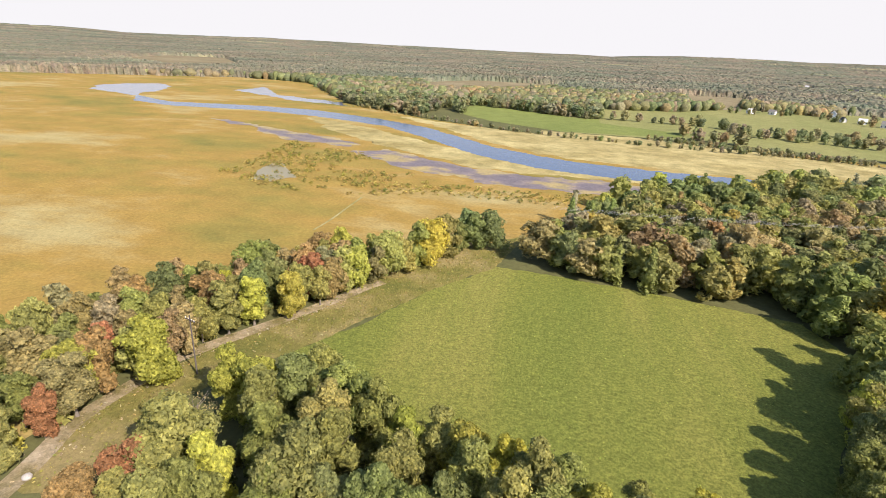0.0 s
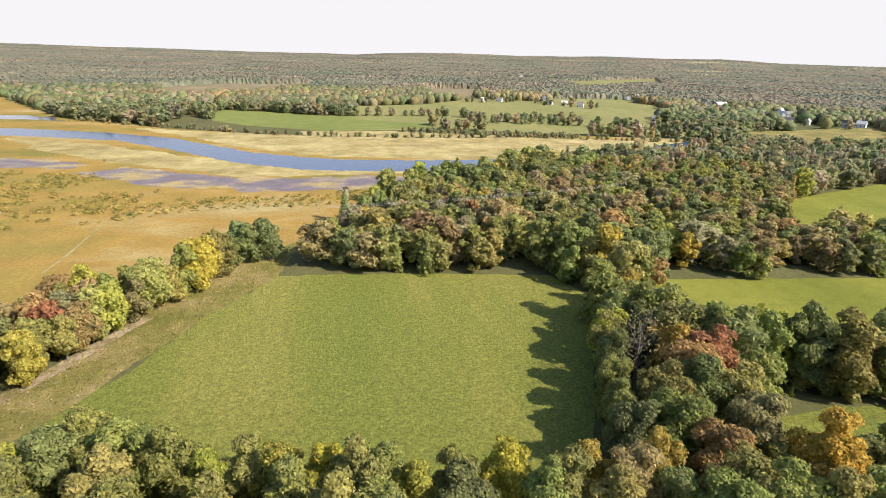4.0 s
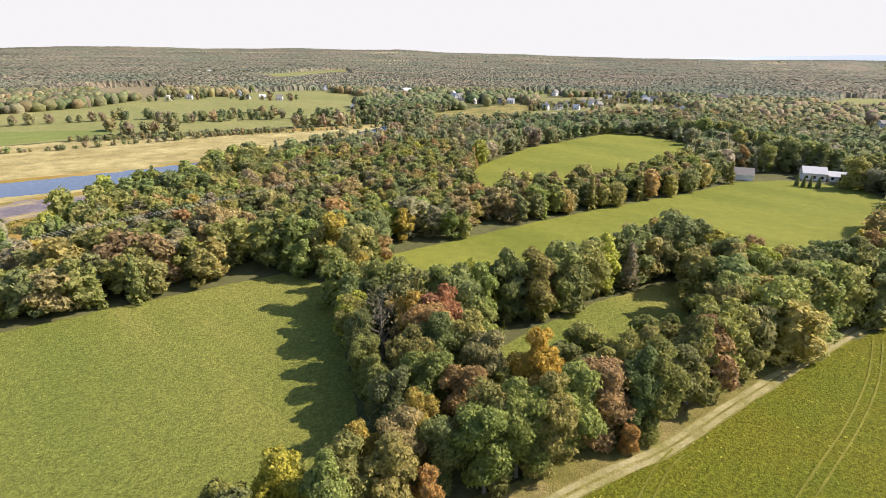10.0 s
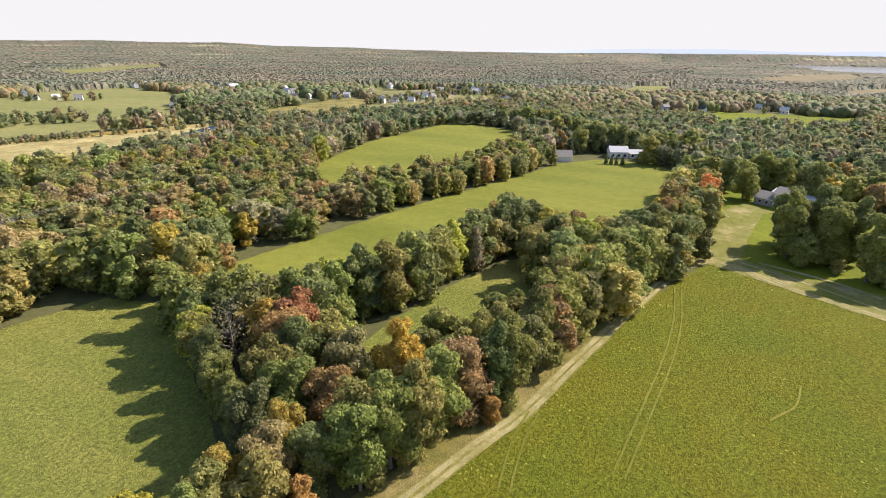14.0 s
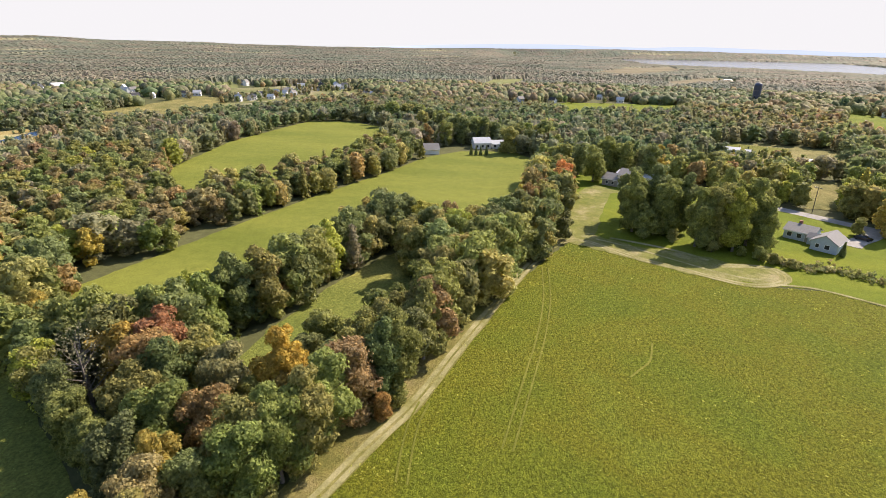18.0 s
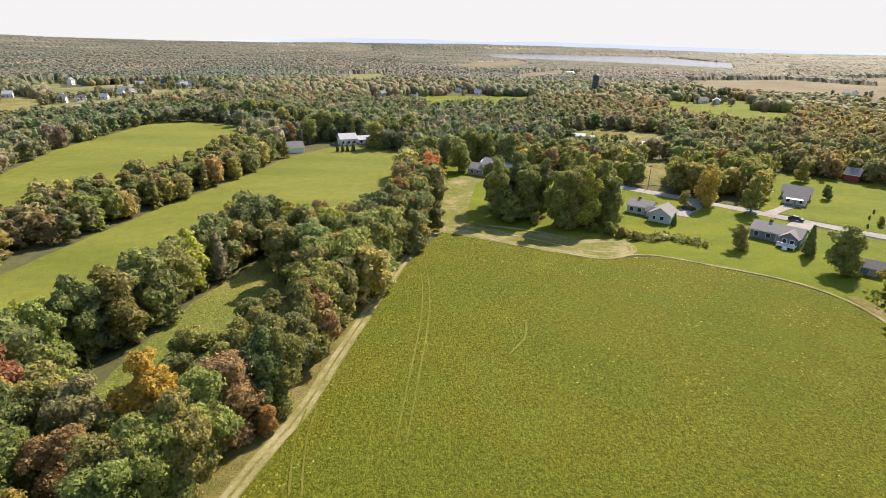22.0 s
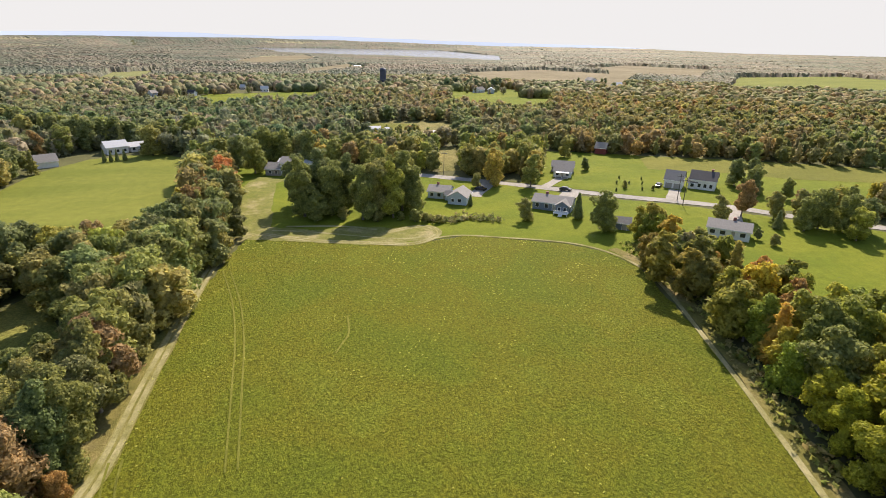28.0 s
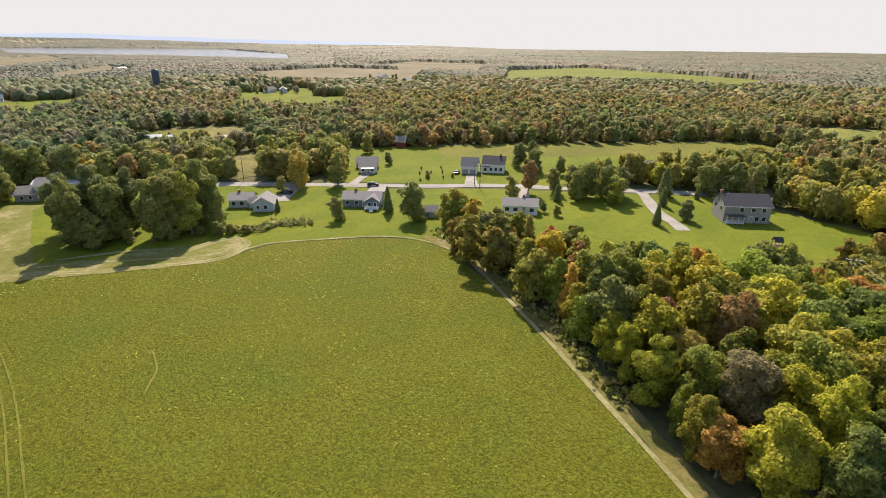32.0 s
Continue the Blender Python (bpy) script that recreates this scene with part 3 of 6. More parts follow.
ribbon("dirt_track", TRACK, 2.5, M_WORN, "worn grass track round the meadow edge", "track")
for off in (-0.62, 0.62):
    ribbon("wheel_rut", beside(TRACK, off), 0.8, M_PALE, "pale dry wheel rut of the meadow track", "track")
TRACK_EAST = [(126.5, -46), (127, -56), (120.5, -68.4), (112.2, -81.3), (103.3, -87.5), (92.1, -88.9), (79, -85.3), (62.3, -77.8), (47.9, -71.1), (36.8, -65.6), (28.4, -61.4), (10, -52)]
ribbon("dirt_track", TRACK_EAST, 0.9, M_PALE, "narrow pale track along the meadow", "track")
ribbon("dirt_track", [(147, -1), (158, -3), (180, -5), (203, -9), (211, -14)], 12.0, M_BARE, "worn dry grass lane up to the house", "track")
for side in (-0.75, 0.75):
    ribbon("wheel_track", [(47.7, 16.6 + side), (52.7, 17.6 + side), (58.6, 18.4 + side), (63.7, 18.3 + side)], 0.28, M_HAYOLD, "faint wheel track pressed into the meadow", "track")
    ribbon("wheel_track", [(56.8, 4.8 + side), (74.5, 3.6 + side), (89.3, 2.7 + side), (105.5, 2.8 + side), (122.4, 4.4 + side)], 0.28, M_HAYOLD, "faint wheel track pressed into the meadow", "track")
ribbon("wheel_track", [(79, -12.5), (81.6, -14.1), (85, -16.1), (91.5, -17.2)], 0.35, M_HAYOLD, "curved wheel mark in the meadow", "track")
ribbon("dirt_track", [(148, -8), (143, -18), (136, -29), (131, -37), (129, -44), (131, -49)], 0.9, M_PALE, "pale wheel track of the turning loop", "track")
ribbon("dirt_track", [(150, -12), (147, -22), (143.5, -30), (139, -36)], 1.3, M_PALE, "pale bare ground under the shade trees", "track")
ribbon("bare_bank", [(-33, 104), (-36, 99), (-43, 86), (-51, 73), (-55.5, 65), (-57.5, 56), (-58.5, 48), (-57, 40), (-56, 32)], 2.6, M_BANK, "bare litter and cut wood along the tree line", "bank")
ribbon("marsh_trail", MARSH_TRAIL, 0.7, M_PALE, "pale animal trail through the marsh sedge", "track")
ribbon("village_road", VILLAGE_ROAD, 9.0, M_DRIVE, "pale curving road at the village edge", "road")
ribbon("village_road", VILLAGE_LANE, 6.0, M_DRIVE, "pale lane before the village", "road")
ribbon("driveway", [(162, -77), (166, -80), (172, -86), (180, -92)], 5.0, M_DRIVE, "grey driveway beside the garage", "driveway")
ribbon("driveway", [(144, -102), (149, -106), (156, -114)], 6.0, M_DRIVE, "grey driveway beside the blue house", "driveway")
ribbon("driveway", [(146.5, -153), (141, -147), (135, -141)], 4.5, M_DRIVE, "driveway to the white garage", "driveway")
ribbon("driveway", [(176, -122), (170, -114), (165, -107)], 3.5, M_DRIVE, "driveway of the cottage", "driveway")
ribbon("driveway", [(88, -182), (80, -172), (72, -162), (62, -154), (58, -150)], 4.0, M_DRIVE, "long grey driveway through the lawn", "driveway")
ribbon("driveway", [(66, -200), (62, -190), (58, -183), (52, -179)], 4.0, M_DRIVE, "grey driveway to the large house", "driveway")
ribbon("driveway", [(121, -155), (114, -146), (106, -138), (102, -133)], 4.0, M_DRIVE, "pale driveway to the white ranch house", "driveway")


# ---- trees ----
def inside(px, py, outline):
    hit = np.zeros(px.shape, bool)
    n = len(outline)
    for i in range(n):
        (x1, y1), (x2, y2) = outline[i], outline[(i + 1) % n]
        if y1 != y2:
            c = (y1 > py) != (y2 > py)
            hit ^= c & (px < (x2 - x1) * (py - y1) / (y2 - y1) + x1)
    return hit


def edge_distance(px, py, outline, closed=True):
    best = np.full(px.shape, 1e9)
    n = len(outline)
    for i in range(n if closed else n - 1):
        (x1, y1), (x2, y2) = outline[i], outline[(i + 1) % n]
        dx, dy = x2 - x1, y2 - y1
        u = np.clip(((px - x1) * dx + (py - y1) * dy) / (dx * dx + dy * dy + 1e-9), 0, 1)
        best = np.minimum(best, np.hypot(px - x1 - u * dx, py - y1 - u * dy))
    return best


rng = np.random.default_rng(7)


def scattered(outline, step, jitter=0.38):
    xs, ys = [p[0] for p in outline], [p[1] for p in outline]
    gx, gy = np.meshgrid(np.arange(min(xs), max(xs), step), np.arange(min(ys), max(ys), step))
    gx = gx + (np.arange(gx.shape[0]) % 2)[:, None] * step / 2
    px = gx.ravel() + rng.uniform(-jitter, jitter, gx.size) * step
    py = gy.ravel() + rng.uniform(-jitter, jitter, gx.size) * step
    k = inside(px, py, outline)
    return px[k], py[k]


def leafy(seed, radius, low, high, count, leaf, lumps=16, inner=0.12, shape="round", core=(10, 6)):
    """A crown of leaf clumps set round an egg-shaped head, over a solid heart of foliage. Returns points and triangles."""
    r = np.random.default_rng(seed)
    mid, half = (low + high) / 2, (high - low) / 2
    k = np.arange(lumps)
    cz = 1 - 2 * (k + 0.5) / lumps
    ang = k * np.pi * (3 - np.sqrt(5)) + r.uniform(-0.4, 0.4, lumps)
    if shape == "spire":
        prof = (1 - (cz + 1) / 2) * 0.95 + 0.06
        centres = np.stack([np.cos(ang) * radius * 0.6 * prof, np.sin(ang) * radius * 0.6 * prof, mid + half * 0.92 * cz], 1)
        size = radius * (0.2 + 0.32 * prof)
    elif lumps >= 30:
        # boughs of uneven reach about the stem, each with its own clumps of leaves
        boughs = int(r.integers(8, 12))
        bz = np.linspace(-0.85, 0.8, boughs) + r.uniform(-0.12, 0.12, boughs)
        big = radius * r.uniform(0.40, 0.62, boughs)
        big[-1] = radius * 0.42
        reach = (radius * r.uniform(0.82, 1.12, boughs) - big) * (1 - np.clip(bz, 0, 1) ** 2 * 0.75)
        ba = np.arange(boughs) * 2.4 + r.uniform(-0.5, 0.5, boughs)
        bc = np.stack([np.cos(ba) * reach, np.sin(ba) * reach, np.clip(mid + (half - big * 0.5) * bz, low + big * 0.7, high - big * 0.85)], 1)
        bc = np.concatenate([bc, [(0, 0, low + (high - low) * 0.4), (0, 0, low + (high - low) * 0.7)]])
        big = np.concatenate([big, [radius * 0.6, radius * 0.5]])
        own = np.arange(lumps) % boughs
        d = r.normal(size=(lumps, 3)) + np.array([0, 0, 0.35])
        d /= np.linalg.norm(d, axis=1)[:, None]
        size = big[own] * r.uniform(0.32, 0.52, lumps)
        centres = bc[own] + d * (big[own] * r.uniform(0.5, 0.86, lumps))[:, None]
        centres, size = np.concatenate([centres, bc]), np.concatenate([size, big * 0.8])
        heart, heart_size = bc, big * 0.6
    else:
        rr = (1 - cz ** 2) ** 0.42 * (1 - 0.16 * cz)
        clump = min(1.0, (14 / lumps) ** 0.45)
        size = radius * r.uniform(0.32, 0.66, lumps) * clump
        grow = (radius * r.uniform(0.72, 1.14, lumps) - size) / radius
        centres = np.stack([np.cos(ang) * rr * radius * grow, np.sin(ang) * rr * radius * grow, mid + (half - size * 0.8) * cz * r.uniform(0.8, 1.0, lumps)], 1)
    if shape == "spire" or lumps < 30:
        heart, heart_size = centres, size * 0.8
    n = count * 3
    pick = r.choice(len(size), n, p=size ** 2 / (size ** 2).sum())
    d = r.normal(size=(n, 3))
    d /= np.linalg.norm(d, axis=1)[:, None]
    out = centres[pick] - np.array([0, 0, mid])
    out /= np.linalg.norm(out, axis=1)[:, None] + 1e-6
    d = d + out * 0.5 + np.array([0, 0, 0.2])
    d /= np.linalg.norm(d, axis=1)[:, None]
    depth = np.where(r.random(n) < inner, r.uniform(0.6, 0.85, n), r.uniform(0.88, 1.16, n)) + 0.25 * (r.random(n) < 0.08)
    p = centres[pick] + d * (size[pick] * depth)[:, None] * np.array([1, 1, 0.85])
    # leaves buried in a neighbouring clump are left out
    far = np.linalg.norm(p[:, None, :] - centres[None], axis=2) / size[None]
    far[np.arange(n), pick] = 9
    free = np.where(far.min(1) > 0.8)[0][:count]
    p, d = p[free], d[free]
    m = len(p)
    nrm = d + r.normal(size=(m, 3)) * 0.45
    nrm /= np.linalg.norm(nrm, axis=1)[:, None]
    a = np.cross(nrm, r.normal(size=(m, 3)))
    a /= np.linalg.norm(a, axis=1)[:, None]
    b = np.cross(nrm, a)
    s = (leaf * r.uniform(0.65, 1.35, m))[:, None]
    v = np.stack([p + a * s * 1.15, p - a * s * 0.55 + b * s * 0.8, p - a * s * 0.55 - b * s * 0.8], 1).reshape(-1, 3)
    f = np.arange(3 * m).reshape(-1, 3)
    if core is None:
        return v, f
    # the heart: a closed surface just under the clumps
    na, nb = core
    az = 2 * np.pi * np.arange(na) / na
    el = np.pi * (np.arange(nb) + 0.5) / nb - np.pi / 2
    u = np.stack([(np.cos(el)[:, None] * np.cos(az)).ravel(), (np.cos(el)[:, None] * np.sin(az)).ravel(), np.repeat(np.sin(el), na)], 1)
    u = u * np.array([1, 1, half / radius])
    u /= np.linalg.norm(u, axis=1)[:, None]
    c = heart - np.array([0, 0, mid])
    along_ray = u @ c.T
    disc = heart_size[None] ** 2 - ((c ** 2).sum(1)[None] - along_ray ** 2)
    hit = np.where(disc > 0, along_ray + np.sqrt(np.maximum(disc, 0)), 0).max(1)
    hit = np.where(hit > 0, hit, radius * 0.35)
    hv = u * hit[:, None] + np.array([0, 0, mid])
    hf = []
    for j in range(nb - 1):
        for i in range(na):
            q, w = j * na + i, j * na + (i + 1) % na
            hf += [(q, w, w + na), (q, w + na, q + na)]
    hf += [(0, i + 1, i) for i in range(1, na - 1)] + [((nb - 1) * na, (nb - 1) * na + i, (nb - 1) * na + i + 1) for i in range(1, na - 1)]
    return np.concatenate([v, hv]), np.concatenate([f, np.array(hf) + len(v)])


def leaf_mesh(name, v, f, mat):
    me = bpy.data.meshes.new(name)
    me.from_pydata(v.tolist(), [], f.tolist())
    me.materials.append(mat)
    return me


def trunk_mesh(name, seed, height, thick, limbs, reach, first=0.35):
    r = random.Random(seed)
    verts, faces = [], []

    def tube(path, radii, sides):
        base = len(verts)
        for p, w in zip(path, radii):
            for i in range(sides):
                a = 2 * math.pi * i / sides
                verts.append((p[0] + math.cos(a) * w, p[1] + math.sin(a) * w, p[2]))
        for k in range(len(path) - 1):
            for i in range(sides):
                j = (i + 1) % sides
                q = base + k * sides
                faces.append((q + i, q + j, q + sides + j, q + sides + i))

    lean = (r.uniform(-0.4, 0.4), r.uniform(-0.4, 0.4))
    stem = [(lean[0] * u * u, lean[1] * u * u, height * u - (0.3 if u == 0 else 0)) for u in (0, 0.08, 0.3, 0.55, 0.8, 1)]
    tube(stem, [thick * w for w in (1.5, 1.0, 0.8, 0.6, 0.35, 0.1)], 7)
    for k in range(limbs):
        u = r.uniform(first, 0.85)
        a = k * 2.4 + r.uniform(-0.4, 0.4)
        l = reach * r.uniform(0.6, 1.0)
        o = (lean[0] * u * u, lean[1] * u * u, height * u)
        tube([(o[0] + math.cos(a) * l * s, o[1] + math.sin(a) * l * s, o[2] + l * 0.75 * s ** 1.3) for s in (0, 0.5, 1)], [thick * 0.4, thick * 0.24, thick * 0.06], 5)
    me = bpy.data.meshes.new(name)
    me.from_pydata(verts, [], faces)
    me.materials.append(M_BARK)
    for p in me.polygons:
        p.use_smooth = True
    return me


GREEN, DARK, OLIVE, LIME = (0.182, 0.192, 0.06), (0.144, 0.16, 0.062), (0.22, 0.208, 0.07), (0.255, 0.255, 0.055)
YELLOW, GOLD, ORANGE = (0.31, 0.285, 0.05), (0.30, 0.235, 0.06), (0.33, 0.20, 0.07)
RED, RUSSET, BROWN, GREY = (0.265, 0.135, 0.07), (0.25, 0.17, 0.075), (0.22, 0.18, 0.085), (0.21, 0.19, 0.11)
MIX_HEDGE = [(GREEN, 6), (DARK, 5), (OLIVE, 3), (LIME, 0.6), (GOLD, 0.5), (RUSSET, 0.9), (BROWN, 0.8)]
MIX_SOUTH = [(GREEN, 6), (DARK, 3), (OLIVE, 4), (LIME, 1.6), (GOLD, 0.3), (RUSSET, 0.6), (BROWN, 0.5)]
MIX_WEST = [(GREEN, 4), (DARK, 1.5), (OLIVE, 3), (LIME, 2), (YELLOW, 0.5), (RUSSET, 1.6), (RED, 0.15), (BROWN, 2.5), (GREY, 1.0)]
MIX_BLOCK = [(GREEN, 4.5), (DARK, 4.5), (OLIVE, 3), (LIME, 0.2), (GOLD, 0.15), (RUSSET, 1.0), (BROWN, 3.4), (GREY, 1.4)]
MIX_AUTUMN = [((0.185, 0.205, 0.035), 5), ((0.13, 0.16, 0.04), 1.5), ((0.24, 0.225, 0.035), 4), ((0.29, 0.275, 0.035), 2.6), ((0.35, 0.26, 0.035), 1.8), ((0.33, 0.19, 0.05), 1.0), ((0.25, 0.16, 0.06), 0.6), (BROWN, 0.4)]
MIX_ROAD = [(GREEN, 5), (OLIVE, 3.5), (DARK, 3), (LIME, 0.5), (GOLD, 0.4), (RUSSET, 0.5), (GREY, 0.3)]
# far woods' autumn tints, paled and greyed to stand in for distance haze
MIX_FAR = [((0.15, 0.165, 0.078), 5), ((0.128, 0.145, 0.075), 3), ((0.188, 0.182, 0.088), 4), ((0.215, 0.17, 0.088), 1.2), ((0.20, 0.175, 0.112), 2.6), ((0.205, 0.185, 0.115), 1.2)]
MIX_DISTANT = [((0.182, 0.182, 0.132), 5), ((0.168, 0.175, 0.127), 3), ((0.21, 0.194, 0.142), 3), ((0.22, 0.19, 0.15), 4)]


def drawn(mix, count):
    w = np.array([m[1] for m in mix], float)
    c = np.array([m[0] for m in mix])[rng.choice(len(mix), count, p=w / w.sum())]
    return c * rng.uniform(0.86, 1.26, (count, 1)) * rng.uniform(0.93, 1.07, (count, 3))


# near trees: built once in several shapes, then repeated with their own tint, turn and size (unit height 10 m)
KINDS, FINE = [], []
for i in range(6):
    wide, base = (3.1, 2.6, 3.4, 2.9, 2.4, 2.9)[i], (0.2, 0.4, 0.3, 0.5, 1.2, 1.5)[i]
    stem = trunk_mesh("trunk", i, 8.0, 0.2, 7, wide * 0.7, 0.25)
    KINDS.append((stem, leaf_mesh("crown", *leafy(20 + i, wide, base, 10.0, 4000, 0.23, 66, core=(18, 11)), M_LEAF)))
    FINE.append((stem, leaf_mesh("crown", *leafy(20 + i, wide, base, 10.0, 8600, 0.16, 84, core=(20, 13)), M_LEAF)))
for i in range(2):
    v, f = leafy(40 + i, 2.0 + 0.3 * i, 0.4, 10.0, 2200, 0.17, 40, 0.1, "spire", core=(12, 10))
    KINDS.append((trunk_mesh("trunk", 40 + i, 9.0, 0.16, 3, 0.8), leaf_mesh("crown", v, f, M_LEAF)))
v, f = leafy(45, 2.8, 3.0, 10.0, 420, 0.13, 20, core=None)
KINDS.append((trunk_mesh("trunk", 45, 9.0, 0.2, 22, 2.6, 0.3), leaf_mesh("crown", v, f, M_LEAF)))
TAKEN, OUTER = [], []
LIMIT = 101.0   # single trees stand nearer than this; beyond, the rows are one stand


def tree(x, y, height, tint, kind, label, group, spread=1.0, name="tree", z=0.0):
    trunk, crown = FINE[kind] if kind < 6 and (math.hypot(x, y) < 78 or (height >= 15.5 and x > 120 and math.hypot(x, y) < 180)) else KINDS[kind]
    TAKEN.append((x, y))
    top = tagged(new(name), label, "tree", group)
    s = height / 10.0
    top.matrix_world = Matrix.LocRotScale((x, y, z), Euler((0, 0, rng.uniform(0, 6.28))), (s * spread, s * spread, s))
    for part_name, me in (("trunk", trunk), ("crown", crown)):
        o = new(part_name, me)
        o.parent = top
        o.color = (*tint, 1)
    return top


def tint_word(c):
    names = [("green", GREEN), ("dark green", DARK), ("olive green", OLIVE), ("yellow-green", LIME), ("yellow", YELLOW), ("golden", GOLD), ("orange", ORANGE), ("red", RED), ("russet", RUSSET), ("brown", BROWN), ("grey-brown", GREY)]
    c = np.array(c) / np.linalg.norm(c)
    return min(names, key=lambda n: np.linalg.norm(c - np.array(n[1]) / np.linalg.norm(n[1])))[0]


def grove(outline, step, mix, heights, where, group, avoid=(), margin=2.0, apart=3.6, skirt=(), back=()):
    px, py = scattered(outline, step)
    for a in avoid:
        k = ~inside(px, py, a) & (edge_distance(px, py, a) > margin)
        px, py = px[k], py[k]
    tints = drawn(mix, len(px))
    for x, y, c in zip(px, py, tints):
        if min((math.hypot(x - a, y - b) for a, b in TAKEN), default=99) < apart:
            continue
        h = rng.uniform(*heights)
        if back:
            h *= np.interp(math.hypot(x, y), back, (1.0, 0.55))
        if skirt:
            # trees thin down towards the open field
            h *= min(1.0, 0.62 + 0.045 * float(edge_distance(np.array([x]), np.array([y]), skirt)[0]))
        if math.hypot(x, y) > LIMIT:
            TAKEN.append((x, y))
            OUTER.append((x, y, h, c))
            continue
        tree(x, y, h, c, int(rng.integers(4, 6) if "marsh" in group and rng.random() < 0.45 else rng.integers(0, 6)), f"{tint_word(c)} broadleaf tree {where}", group, rng.uniform(0.9, 1.15))


def row_of_trees(line, step, mix, heights, where, group, apart=3.2):
    for (x0, y0), (x1, y1) in zip(line, line[1:]):
        n = max(1, round(math.hypot(x1 - x0, y1 - y0) / step))
        for k in range(n):
            x, y = x0 + (x1 - x0) * k / n + rng.uniform(-1, 1), y0 + (y1 - y0) * k / n + rng.uniform(-1, 1)
            c = drawn(mix, 1)[0]
            if min((math.hypot(x - a, y - b) for a, b in TAKEN), default=99) < apart:
                continue
            if math.hypot(x, y) > LIMIT:
                TAKEN.append((x, y))
                OUTER.append((x, y, rng.uniform(*heights), c))
            else:
                tree(x, y, rng.uniform(*heights), c, int(rng.integers(4, 6) if "marsh" in group and rng.random() < 0.45 else rng.integers(0, 6)), f"{tint_word(c)} broadleaf tree {where}", group, rng.uniform(0.9, 1.15))


# trees that stand out by colour or place: x, y, height, tint, kind
NOTED = [(56.1, 56.5, 14.5, RED, 0), (19.1, 43.2, 11.5, YELLOW, 3), (191, 3, 14, (0.44, 0.21, 0.08), 2), (182, 6, 13, (0.42, 0.22, 0.08), 1), (170, 9, 12, RUSSET, 3), (161, 12, 12, RUSSET, 0), (-54.5, 58.5, 11.5, LIME, 2),
         (-34.4, 53.8, 11.5, LIME, 0), (-39, 55, 11, LIME, 3), (55, 35.8, 14.5, (0.36, 0.25, 0.05), 3), (44.8, 40.2, 12, RUSSET, 2), (36.3, 40, 12, GOLD, 1), (31.5, 33.5, 8, ORANGE, 4), (58.5, 23, 5, ORANGE, 0),
         (28.7, 41.7, 11, GOLD, 4), (32, -79, 12, RED, 3), (25, -74, 11, GOLD, 0), (28.5, -101, 11, RUSSET, 2), (-40, 37.5, 10, RED, 2), (-43, 33.5, 9.5, RUSSET, 0), (-38.5, 46.5, 10, BROWN, 8), (-48, 48, 2.6, GREEN, 2), (-51, 52, 2.2, OLIVE, 3), (-59.5, 44.4, 8, RED, 1), (-60.5, 54.5, 11, RUSSET, 3),
         (-57, 77, 11, RUSSET, 0), (0, 46.5, 11.5, YELLOW, 1), (48, 62.4, 14, GREY, 8), (51, 66, 13.5, GREY, 8), (62, 88, 10, GOLD, 2), (38, -76, 14, GREEN, 2), (55, -91, 12, ORANGE, 1), (50, -86, 13, LIME, 3)]
for x, y, h, c, k in NOTED:
    tree(x, y, h, c, k, "leafless grey tree among green ones" if k == 8 else f"{tint_word(c)} tree standing out among its neighbours", "hedgerow trees")

HEDGE_SOUTH = [(-40.5, 31), (-39, 40), (-37, 48), (-36, 51), (-26, 54), (-16, 48), (-4, 43), (2, 44), (16, 39), (33, 38), (34, 31), (20, 35), (0, 37), (-20, 36), (-33, 30)]
BELT_WEST = [(61, 107), (60, 98), (54, 83), (46, 67), (39, 54), (34, 44), (34, 32), (46, 29), (49, 37), (61, 52), (61, 65), (58, 75), (72, 98), (79, 103), (70, 108)]
BELT_END = [(128, 41), (136, 39), (141, 27), (150, 15), (141, 7), (120, 14), (100, 19), (93, 29), (112, 37)]
TREES_WEST = [(-14, 134), (-18, 131), (-36.4, 102), (-42, 90), (-54, 71), (-57, 62), (-60, 54), (-60, 44), (-59, 36), (-75, 36), (-85, 52), (-76, 66), (-64, 82), (-50, 107), (-32, 118), (-18, 133)]
WOODS_SE = [(110, -104), (104, -102.5), (90, -99.5), (76, -95.5), (59.5, -87.5), (46, -80), (35.2, -73.5), (26.5, -69), (8, -58.5), (-10, -56), (-25, -80), (-22, -116), (0, -120), (10, -121), (17, -123), (23, -121), (27, -112),
            (34, -116), (40, -115), (47, -113), (52, -109), (56, -105), (58, -98), (66, -94), (80, -96), (92, -99), (104, -103)]
row_of_trees([(40, 31.5), (52, 28), (62, 25), (76, 22), (92, 19.5), (110, 16), (128, 11), (140, 6.5), (152, 5.5)], 4.6, MIX_HEDGE, (12, 15.5), "beside the meadow track", "hedgerow trees")
row_of_trees([(54, 33), (68, 29), (84, 25), (97, 24)], 4.6, MIX_HEDGE, (9.5, 12), "beside the narrow field", "hedgerow trees")
row_of_trees([(61, 62), (72, 58), (84, 56), (97, 54), (108, 52), (118, 50), (130, 47), (138, 46)], 4.6, MIX_HEDGE, (12.5, 16), "between the two fields", "hedgerow trees")
row_of_trees([(-13, 134), (-18, 131), (-36, 102), (-42, 90), (-54, 71), (-57.5, 62), (-60, 53), (-60, 40)], 3.4, MIX_WEST, (8.5, 12), "in the row beside the marsh", "marsh edge trees", 2.6)
